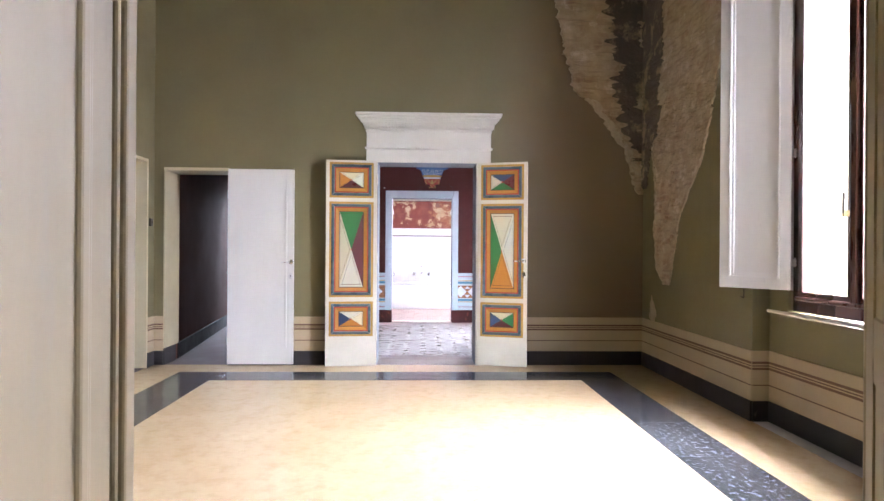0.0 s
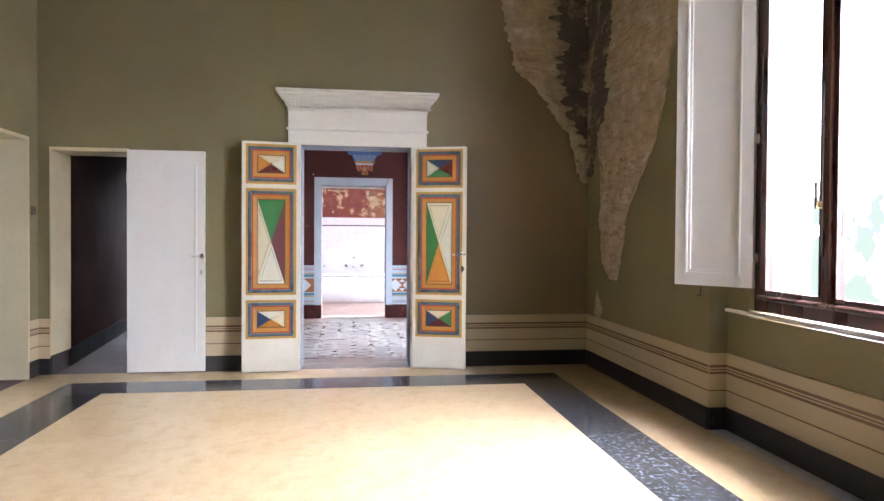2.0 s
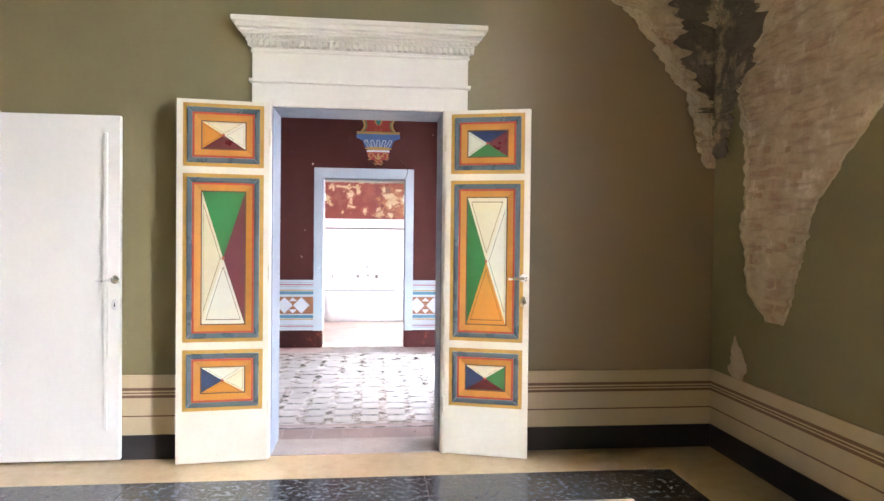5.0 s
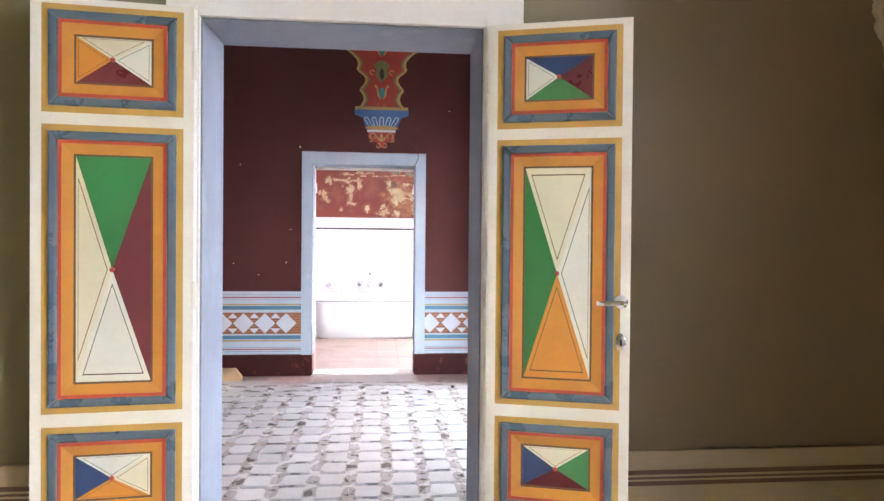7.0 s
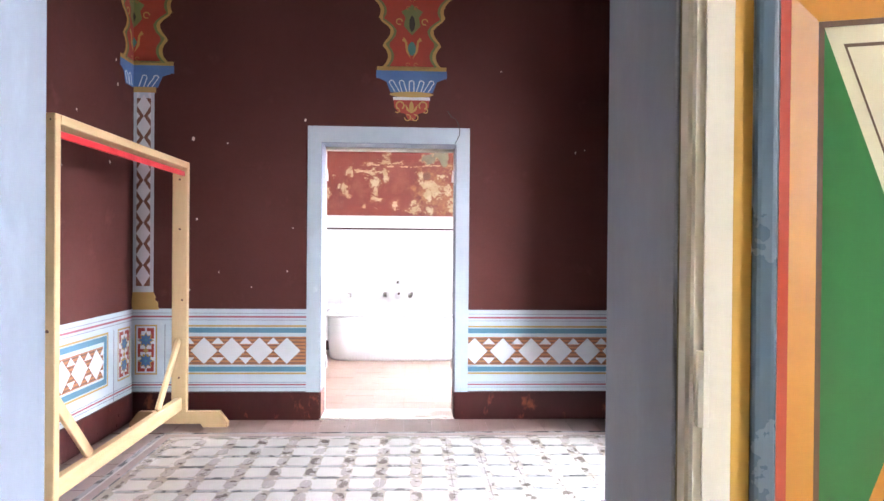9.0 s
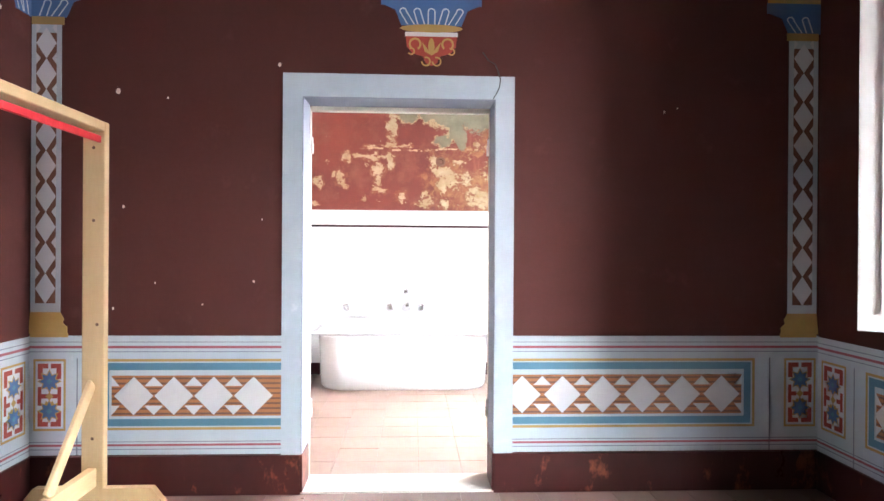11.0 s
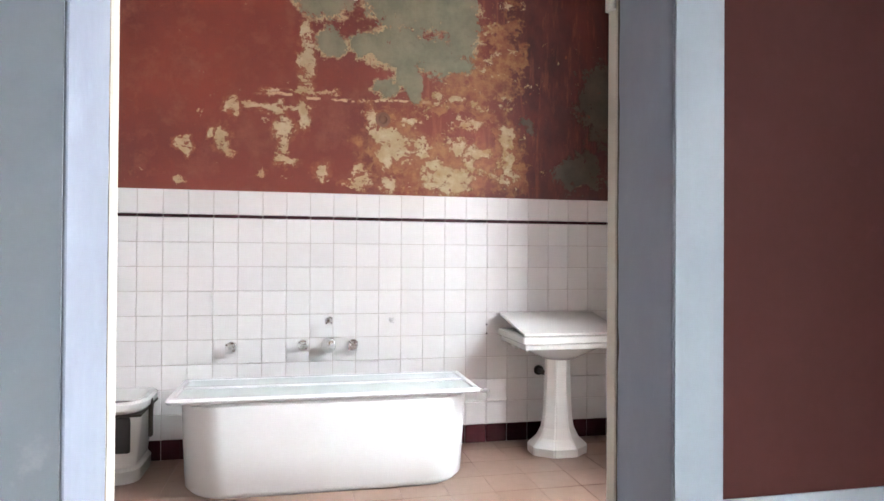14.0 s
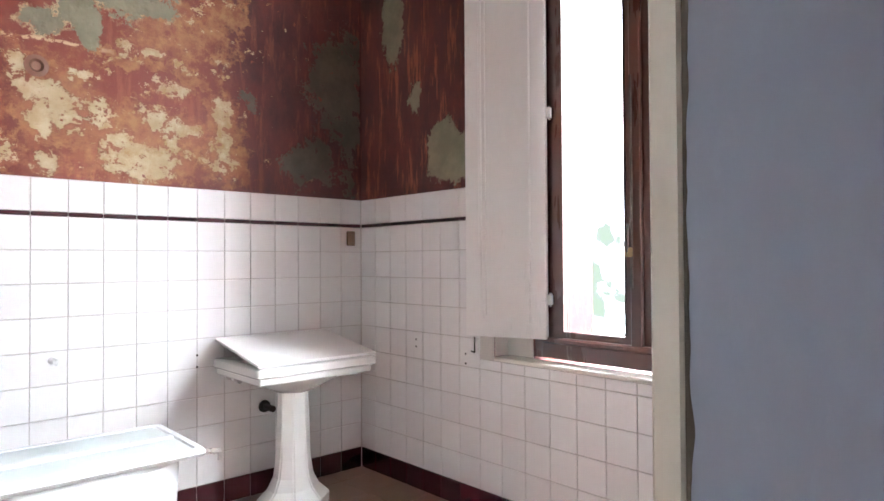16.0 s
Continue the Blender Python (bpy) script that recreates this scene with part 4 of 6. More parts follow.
relief_sheet("torn_edge", XR1 - 0.014, [2.42, 2.55, 2.7, 2.86], [5.36, 5.20, 5.18, 5.30], [5.44, 5.42, 5.40, 5.38], 0.012, (LIMEWASH, "x"), scar, "pale torn plaster edge", 0.06, seed=14.0, rim=False)
random.seed(3)
for k in range(15):
    z = random.uniform(1.05, 1.95)
    y = random.uniform(5.0, 5.36) - max(0, z - 1.5) * 0.35
    h = random.uniform(0.02, 0.035)
    w = random.uniform(0.03, 0.075)
    part("brick_mark", rbox(XR1 - 0.0165, XR1 - 0.004, y, y + w, z, z + h, 0.004), mat("brown brick face", (0.38, 0.26, 0.175), (0.29, 0.195, 0.13), 0.9, 8, 60, 0.5) if "brown brick face" not in bpy.data.materials else bpy.data.materials["brown brick face"], scar, "brown brick showing through the render")


# ---------------------------------------------------------------- windows
def window(name, x, y0, y1, zs, zt, label, jamb=0.065, hz=0.62):
    """A two-leaf casement in an opening; x is the frame's room side."""
    w = tagged(new(name), label, "window", "", "structure")
    t = 0.07
    bm = bmesh.new()
    box(bm, x, x + t, y0, y0 + 0.065, zs, zt)
    box(bm, x, x + t, y1 - jamb, y1, zs, zt)
    box(bm, x, x + t, y0 + 0.065, y1 - jamb, zs, zs + 0.07)
    box(bm, x, x + t, y0 + 0.065, y1 - jamb, zt - 0.07, zt)
    part("window_frame", bm, MAHOGANY, w, "dark varnished wooden frame")
    yc = (y0 + y1) / 2
    for a, b in ((y0 + 0.067, yc - 0.002), (yc + 0.002, y1 - jamb - 0.002)):
        s = 0.062
        sash = part("sash", ring(a, b, zs + 0.072, zt - 0.072, s, 0.0, 0.045), MAHOGANY, w)
        sash.data.transform(Matrix(((0, 1, 0, x - 0.012), (1, 0, 0, 0), (0, 0, 1, 0), (0, 0, 0, 1))))
        bm = bmesh.new()
        box(bm, x + 0.010, x + 0.014, a + s, b - s, zs + 0.072 + s, zt - 0.072 - s)
        g = part("pane", bm, GLASS, sash)
        g.visible_shadow = False
        bm = bmesh.new()
        for p in (a + s - 0.008, b - s):
            box(bm, x - 0.018, x - 0.012, p, p + 0.008, zs + 0.072 + s, zt - 0.072 - s)
        part("glazing_bead", bm, MAHOGANY, sash)
    bm = rbox(x - 0.034, x - 0.012, yc - 0.028, yc + 0.028, zs + 0.09, zt - 0.09, 0.006)
    part("cover_strip", bm, MAHOGANY, w)
    bm = rbox(x - 0.04, x - 0.001, y0 + 0.07, y1 - 0.07, zs + 0.075, zs + 0.105, 0.008)
    part("weather_bar", bm, MAHOGANY, w)
    bolt = part("espagnolette", tube((x - 0.045, yc + 0.012, zs + 0.35), (x - 0.045, yc + 0.012, zs + 1.25), 0.006), IRON, w, "dark iron bolt rod")
    part("handle", rbox(x - 0.085, x - 0.045, yc + 0.005, yc + 0.02, zs + hz - 0.02, zs + hz + 0.02, 0.004), BRASS, bolt)
    part("lever", tube((x - 0.08, yc + 0.012, zs + hz), (x - 0.08, yc + 0.012, zs + hz + 0.12), 0.007), IRON, bolt)
    return w


def sill(x0, x1, y0, y1, z, name):
    return struct(name, rbox(x0, x1, y0, y1, z - 0.020, z, 0.006, 2), STONEWHITE, "thin white stone window sill", "window sill")


def shutter(hinge, free, z0, z1, label):
    """An inner shutter leaf with a sunk panel, swung back into the room."""
    h, f = Vector((*hinge, 0)), Vector((*free, 0))
    w = (f - h).length
    d = (f - h) / w
    m = Matrix(((d.x, -d.y, 0, h.x), (d.y, d.x, 0, h.y), (0, 0, 1, z0), (0, 0, 0, 1)))
    th = thing("shutter", label, "shutter", "inner shutters", m)
    H = z1 - z0
    s = 0.075
    bm = ring(0, w, 0, H, s, -0.020, 0.020)
    bmesh.ops.bevel(bm, geom=[e for e in bm.edges if e.calc_length() > 1.0], offset=0.003, segments=2, affect="EDGES")
    part("stile_frame", bm, SHUTTER, th)
    bm = bmesh.new()
    box(bm, s, w - s, -0.004, 0.004, s, H - s)
    part("sunk_panel", bm, SHUTTER, th)
    for sgn in (-1, 1):
        bm = ring(s, w - s, s, H - s, 0.012, *sorted((sgn * 0.004, sgn * 0.026)))
        bmesh.ops.bevel(bm, geom=[e for e in bm.edges if e.calc_length() > 0.15], offset=0.004, segments=2, affect="EDGES")
        part("panel_moulding", bm, SHUTTER, th)
        bm = ring(s + 0.012, w - s - 0.012, s + 0.012, H - s - 0.012, 0.018, *sorted((sgn * 0.004, sgn * 0.013)))
        part("inner_moulding", bm, SHUTTER, th)
    for z in (0.16, H * 0.36, H * 0.8):
        hg = part("hinge", rbox(-0.022, 0.02, -0.025, 0.004, z, z + 0.05, 0.003), WHITE, th)
        part("hinge_pin", tube((-0.012, -0.018, z - 0.008), (-0.012, -0.018, z + 0.058), 0.007), CHROME, hg)
    return th


window("window_1", XR1 + NICHE + 0.032, W1F[0] + 0.004, W1F[1] - 0.004, W1[2] + 0.04, W1[3], "tall dark wooden casement window, closed")
window("window_2", XR2 + NICHE + 0.09, W2[0] + 0.02, W2[1] - 0.02, W2[2] + 0.03, W2[3], "tall dark wooden casement window, closed")
window("window_3", XR3 + 0.103, W3F[0] + 0.004, W3F[1] - 0.004, W3[2] + 0.03, W3[3], "tall dark wooden casement window, closed", 0.12, 0.50)
sill(XR1 + NICHE - 0.025, XR1 + NICHE + 0.030, W1[0] + 0.003, W1[1] - 0.003, W1[2] + 0.03, "window_sill_green_room")
sill(XR2 - 0.02, XR2 + NICHE + 0.15, W2[0] + 0.003, W2[1] - 0.003, W2[2] + 0.03, "window_sill_red_room")
sill(XR3 - 0.012, XR3 + 0.094, W3[0] + 0.003, W3[1] - 0.003, W3[2] + 0.02, "window_sill_bathroom")
shutter((3.042, 3.362), (2.757, 3.782), 0.944, 3.43, "tall white panelled inner shutter folded back, dark green wall behind")
shutter((3.042, 2.138), (2.757, 1.718), 0.944, 3.43, "tall white panelled inner shutter folded back beside the niche")
# unseen leaf, angled to cast shade on the right of the maroon wall
shutter((2.868, 8.535), (2.425, 8.850), 0.962, 2.78, "tall white panelled inner shutter, unseen, angled to shade the maroon north wall")
shutter((2.765, 11.455), (2.62, 11.845), 0.91, 3.83, "tall white panelled inner shutter folded back over white tiles")
for x, y, z in ((2.895, 3.70, 0.90), (2.69, 11.86, 0.845)):
    hk = thing("shutter_hook", "small iron hook hanging on the wall below a shutter", "hook")
    part("hook_rod", tube((x - 0.006, y, z - 0.03), (x - 0.006, y, z + 0.05), 0.004), IRON, hk)
    part("hook_tip", tube((x - 0.006, y, z - 0.03), (x - 0.03, y, z - 0.022), 0.004), IRON, hk)


bm = bmesh.new()
box(bm, XR3 + 0.090, XR3 + 0.0948, W3F[1], W3[1] - 0.002, W3[2] + 0.021, W3[3])
box(bm, XR3 + 0.090, XR3 + 0.0948, W3[0] + 0.002, W3F[0], W3[2] + 0.021, W3[3])
box(bm, XR3 + 0.002, XR3 + 0.090, W3[1] - 0.006, W3[1] - 0.001, W3[2] + 0.021, W3[3])
struct("trim_window_reveal", bm, STONEWHITE, "white painted window reveal", "window reveal")


# ---------------------------------------------------------------- doors
def lever_handle(parent, u, v, face, way):
    """A chrome lever with its rose and key plate on a door's face; way is -1 or 1 along u."""
    rose = part("handle_rose", lathe([(0.024, 0), (0.024, 0.006), (0.018, 0.010)], 16, (u, face, v), "y"), CHROME, parent, "round chrome rose", True)
    part("handle_neck", tube((u, face, v), (u, face - 0.05, v), 0.009), CHROME, rose, "", True)
    part("handle_lever", beam((u, face - 0.05, v), (u + way * 0.088, face - 0.05, v - 0.004), 0.012, 0.016), CHROME, rose)
    bm = lathe([(0.019, 0), (0.019, 0.004), (0.013, 0.007)], 16, (u, face, 0), "y")
    bm.transform(Matrix.Translation((0, 0, v - 0.145)) @ Matrix.Diagonal((1, 1, 1.75, 1)))
    kp = part("key_plate", bm, CHROME, parent, "oval chrome key plate", True)
    part("keyhole", rbox(u - 0.003, u + 0.003, face - 0.009, face - 0.004, v - 0.158, v - 0.134, 0.001), IRON, kp)


def painted_leaf(name, m, w, h, cols, label, handle=None, hinge_side=0):
    th = thing(name, label, "door", "painted double doors", m)
    P = [(h - 0.385, h - 0.022), (h - 1.400, h - 0.425), (h - 1.800, h - 1.445)]
    u0, u1 = 0.034, w - 0.034
    board = bmesh.new()
    box(board, 0, w, 0.004, 0.040, 0, h)
    part("core", board, IVORY, th)
    bm = bmesh.new()
    for a, b in ((0, P[2][0]), (P[2][1], P[1][0]), (P[1][1], P[0][0]), (P[0][1], h)):
        box(bm, u0, u1, -0.004, 0.004, a, b)
    box(bm, 0, u0, -0.004, 0.004, 0, h)
    box(bm, u1, w, -0.004, 0.004, 0, h)
    part("stiles_and_rails", bm, IVORY, th, "ivory painted stiles and rails")
    for k, (a, b) in enumerate(P):
        pa = part("panel", ring(u0, u1, a, b, 0.022, -0.004, 0.004), P_YELLOW, th, "ochre bordered panel with painted wedges")
        e = 0.022
        bm = ring(u0 + e, u1 - e, a + e, b - e, 0.030, -0.018, 0.004)
        bmesh.ops.bevel(bm, geom=[q for q in bm.edges if abs(q.verts[0].co.y + 0.018) < 1e-5 and abs(q.verts[1].co.y + 0.018) < 1e-5], offset=0.0085, segments=3, affect="EDGES", profile=0.5)
        part("blue_moulding", bm, P_BLUEGREY, pa)
        e += 0.030
        part("red_line", ring(u0 + e, u1 - e, a + e, b - e, 0.012, -0.012, 0.004), P_RED, pa)
        e += 0.012
        bm = ring(u0 + e, u1 - e, a + e, b - e, 0.034, -0.010, 0.004)
        for q in bm.verts:                      # slopes down towards the sunk centre
            if q.co.y < 0 and u0 + e + 0.01 < q.co.x < u1 - e - 0.01 and a + e + 0.01 < q.co.z < b - e - 0.01:
                q.co.y = -0.002
        part("amber_border", bm, P_AMBER, pa)
        e += 0.034
        part("dark_line", ring(u0 + e, u1 - e, a + e, b - e, 0.007, -0.001, 0.004), P_DARK, pa)
        e += 0.007
        c = [(u0 + e, a + e), (u1 - e, a + e), (u1 - e, b - e), (u0 + e, b - e)]
        mid = ((u0 + u1) / 2, (a + b) / 2)
        for q in range(4):                      # bottom, right, top, left
            p0, p1 = c[q], c[(q + 1) % 4]
            bm = bmesh.new()
            f = [bm.verts.new((p0[0], 0.001, p0[1])), bm.verts.new((p1[0], 0.001, p1[1])), bm.verts.new((mid[0], -0.017, mid[1]))]
            g = [bm.verts.new((v.co.x, 0.004, v.co.z)) for v in f]
            bm.faces.new(f)
            bm.faces.new(g[::-1])
            for i in range(3):
                bm.faces.new((f[i], g[i], g[(i + 1) % 3], f[(i + 1) % 3]))
            wedge = part("wedge", bm, cols[k][q], pa)
            cen = Vector(((p0[0] + p1[0] + mid[0]) / 3, (-0.017 + 0.002) / 3, (p0[1] + p1[1] + mid[1]) / 3))
            tri = [Vector((p0[0], 0.001, p0[1])), Vector((p1[0], 0.001, p1[1])), Vector((mid[0], -0.017, mid[1]))]
            bm = bmesh.new()
            big = [cen + (t - cen) * 0.82 for t in tri]
            sm = [cen + (t - cen) * 0.785 for t in tri]
            nrm = (tri[1] - tri[0]).cross(tri[2] - tri[0]).normalized()
            if nrm.y > 0:
                nrm.negate()
            vb = [bm.verts.new(t + nrm * 0.0015) for t in big]
            vs = [bm.verts.new(t + nrm * 0.0015) for t in sm]
            for i in range(3):
                bm.faces.new((vb[i], vb[(i + 1) % 3], vs[(i + 1) % 3], vs[i]))
            part("outline", bm, P_DARK if cols[k][q] in (P_CREAM, P_WHITE, P_ORANGE) else cols[k][q], wedge)
        part("stud", lathe([(0.0085, 0), (0.0085, 0.017), (0.004, 0.021)], 10, (mid[0], -0.002, mid[1]), "y"), P_RED, pa, "", True)
    hu = 0 if hinge_side == 0 else w
    for z in (0.25, 1.05, 1.85):
        part("hinge", tube((hu, 0.0, z), (hu, 0.0, z + 0.10), 0.009), IVORY, th, "", True)
    if handle:
        lever_handle(th, handle[0], handle[1], -0.004, handle[2])
    return th


# wedge colours: bottom, right, top, left
painted_leaf("painted_door", pose(-0.408, 5.692, 0.010, 0, 0, 6.0), 0.515, 2.102,
             [(P_MAROON, P_WHITE, P_CREAM, P_ORANGE), (P_WHITE, P_MAROON, P_GREEN, P_CREAM), (P_ORANGE, P_CREAM, P_WHITE, P_BLUE)],
             "ivory door leaf with colourful geometric panels, swung open", None, 1)
painted_leaf("painted_door", pose(1.150, 5.790, 0.010, 0, 0, -17.0), 0.514, 2.096,
             [(P_GREEN, P_MAROON, P_BLUE, P_WHITE), (P_ORANGE, P_WHITE, P_CREAM, P_GREEN), (P_MAROON, P_GREEN, P_CREAM, P_BLUE)],
             "ivory door leaf with colourful geometric panels and chrome lever, swung open", (0.515 - 0.032, 1.085, -1), 0)


def plain_leaf(m, w, h, label, handle=None):
    th = thing("white_door", label, "door", "", m)
    part("leaf", rbox(0, w, 0, 0.036, 0, h, 0.003), WHITE, th)
    part("edge_groove", rbox(w - 0.088, w - 0.066, -0.012, 0.001, 0.18, h - 0.10, 0.004, 2), WHITE, th)
    if handle:
        lever_handle(th, handle[0], handle[1], 0.0, handle[2])
    for z in (0.2, h - 0.3):
        part("hinge", tube((0.0, 0.018, z), (0.0, 0.018, z + 0.09), 0.009), WHITE, th, "", True)
    return th


plain_leaf(pose(SD[1] - 0.002, 5.782, 0.012, 0, 0, 0), 0.672, 2.006, "plain white door folded open against the green wall", (0.645, 1.055, -1))
plain_leaf(pose(-2.128, 4.29, 0.012, 0, 0, 90), 0.67, 2.06, "plain white door folded open against the green side wall")

# side doorway lining
bm = bmesh.new()
box(bm, SD[0] - 0.0, SD[0] + 0.012, YA - 0.012, YA2 + 0.08, 0.17, SD[2])
box(bm, SD[0] + 0.012, SD[1], YA - 0.012, YA2 + 0.08, SD[2] - 0.03, SD[2] + 0.0)
box(bm, SD[1] - 0.012, SD[1], YA + 0.002, YA2 + 0.08, 0.0, SD[2] - 0.03)
struct("door_lining_side", bm, mat("cream lining paint", (0.62, 0.55, 0.36), (0.54, 0.47, 0.30), 0.5, 3, 40, 0.1), "cream painted doorway lining", "door frame")
bm = bmesh.new()
box(bm, XL1 - 0.35, XL1 + 0.012, 5.63, 5.66, 0, 2.09)
box(bm, XL1 - 0.35, XL1 + 0.012, 5.0, 5.63, 2.06, 2.09)
struct("door_lining_west", bm, bpy.data.materials["cream lining paint"], "cream painted doorway lining", "door frame")
sw = thing("light_switch", "small dark light switch on the green wall", "switch")
part("switch_plate", rbox(XL1, XL1 + 0.02, 5.70, 5.76, 1.42, 1.50, 0.005), IRON, sw)
part("switch_knob", rbox(XL1 + 0.02, XL1 + 0.03, 5.72, 5.74, 1.45, 1.47, 0.003), IRON, sw)

# ---------------------------------------------------------------- classical surround of the painted doors
surround = tagged(new("door_surround"), "white stone door surround with a dentilled cornice", "door frame", "", "structure")
AX = (-0.012, 1.283)
bm = bmesh.new()
for a, b in ((AX[0], D1[0]), (D1[1], AX[1])):
    box(bm, a, b, YA - 0.022, YA, 0, D1[2] + 0.155)
part("jamb_casing", bm, STONEWHITE, surround)
bm = bmesh.new()
box(bm, D1[0], D1[1], YA - 0.022, YA, D1[2], D1[2] + 0.155)
box(bm, AX[0] - 0.014, AX[1] + 0.014, YA - 0.052, YA, D1[2] + 0.136, D1[2] + 0.155)
part("architrave", bm, STONEWHITE, surround)
bm = bmesh.new()
for k, (a, b, p) in enumerate(((D1[0] - 0.032, D1[0] - 0.006, 0.034), (D1[1] + 0.006, D1[1] + 0.032, 0.034))):
    box(bm, a, b, YA - p, YA - 0.02, 0.0, D1[2] + 0.03)
part("bead", bm, STONEWHITE, surround)
bm = bmesh.new()
box(bm, AX[0], AX[1], YA - 0.020, YA, D1[2] + 0.155, 2.425)
part("frieze", bm, STONEWHITE, surround)
for z0, z1, p in ((2.425, 2.440, 0.030), (2.440, 2.452, 0.024), (2.487, 2.497, 0.056), (2.518, 2.532, 0.078), (2.532, 2.552, 0.088), (2.552, 2.580, 0.106), (2.580, 2.610, 0.126)):
    bm = rbox(AX[0] - p + 0.02, AX[1] + p - 0.02, YA - p, YA, z0, z1 - 0.0004, 0.005, 2)
    part("cornice_course", bm, STONEWHITE, surround)
part("dentil_bed", rbox(AX[0] - 0.012, AX[1] + 0.012, YA - 0.030, YA, 2.4525, 2.4865, 0.001), STONEWHITE, surround)
part("dentil_bed", rbox(AX[0] - 0.034, AX[1] + 0.034, YA - 0.050, YA, 2.4975, 2.5175, 0.001), STONEWHITE, surround)
k, x = 0, AX[0] - 0.022
while x < AX[1] + 0.012:
    part("dentil", rbox(x, x + 0.022, YA - 0.058, YA - 0.028, 2.455, 2.486, 0.002), STONEWHITE, surround)
    part("dentil", rbox(x + 0.002, x + 0.022, YA - 0.075, YA - 0.048, 2.4985, 2.5165, 0.001), STONEWHITE, surround)
    x += 0.034
# lilac lining of the opening
lin = tagged(new("door_lining_red_room"), "lilac painted doorway lining", "door frame", "", "structure")
part("lining_jamb", rbox(D1[0], D1[0] + 0.006, YA + 0.004, YA2 + 0.004, 0.003, D1[2], 0.002), LILAC, lin)
part("lining_jamb", rbox(D1[1] - 0.006, D1[1], YA + 0.004, YA2 + 0.004, 0.003, D1[2], 0.002), LILAC, lin)
part("lining_head", rbox(D1[0] + 0.006, D1[1] - 0.006, YA + 0.004, YA2 + 0.004, D1[2] - 0.006, D1[2], 0.002), LILAC, lin)

# ---------------------------------------------------------------- doorway at the start
cas = tagged(new("door_casing_start"), "grey cream moulded door casing with worn paint", "door frame", "", "structure")
for sgn, x in ((1, D0[0]), (-1, D0[1])):
    bm = bmesh.new()
    box(bm, *sorted((x - sgn * 0.02, x + sgn * 0.010)), YF - 0.62, YF - 0.028, 0, D0[2])
    part("lining_board", bm, CASING, cas)
    for a, b, p in ((YF - 0.028, YF - 0.008, 0.016), (YF - 0.008, YF + 0.008, 0.010), (YF + 0.008, YF + 0.062, 0.005), (YF + 0.062, YF + 0.072, 0.010), (YF + 0.072, YF + 0.10, 0.016)):
        part("moulding", rbox(*sorted((x - sgn * 0.03, x + sgn * p)), a, b - 0.0005, 0, D0[2], 0.004, 2), CASING, cas)
bm = bmesh.new()
box(bm, D0[0], D0[1], YF - 0.62, YF + 0.09, D0[2], D0[2] + 0.03)
part("head_board", bm, CASING, cas)
m0 = Matrix.Translation((1.190, -0.055, 0.012)) @ Euler((0, 0, math.atan2(0.42, 0.235))).to_matrix().to_4x4()
leaf = thing("entrance_door", "grey cream panelled door leaf standing open", "door", "", m0)
part("stile_frame", ring(0, 0.48, 0, 2.26, 0.10, 0.0, 0.028), CASING, leaf)
bm = bmesh.new()
box(bm, 0.10, 0.38, 0.004, 0.024, 0.10, 2.16)
part("sunk_panel", bm, CASING, leaf)
part("mid_rail", rbox(0.10, 0.38, 0.0, 0.028, 0.95, 1.07, 0.003), CASING, leaf)
part("edge_bead", rbox(0.468, 0.484, -0.003, 0.031, 0, 2.26, 0.004), CASING, leaf)
for z in (0.3, 1.9):
    part("hinge", tube((-0.012, 0.0, z), (-0.012, 0.0, z + 0.12), 0.010), IRON, leaf, "", True)


# ---------------------------------------------------------------- painted decoration of the red room
def flat(name, pts, proud, material, parent, base=0.0, label=""):
    """A painted shape on a wall, in the wall's own u, v; proud in metres."""
    return part(name, prism(bmesh.new(), pts, -base - proud, -base), material, parent, label)


def rect(u0, u1, v0, v1):
    return [(u0, v0), (u1, v0), (u1, v1), (u0, v1)]


def ellipse(cu, cv, ru, rv, n=16, point=0.0):
    out = []
    for k in range(n):
        a = 2 * math.pi * k / n
        s = math.sin(a)
        out.append((cu + ru * math.cos(a) * (1 - point * abs(s) ** 3), cv + rv * s))
    return out


def arc_band(cu, cv, r, w, a0, a1, n=10):
    a = [radians(a0 + (a1 - a0) * k / n) for k in range(n + 1)]
    return [(cu + r * math.cos(t), cv + r * math.sin(t)) for t in a] + [(cu + (r - w) * math.cos(t), cv + (r - w) * math.sin(t)) for t in reversed(a)]


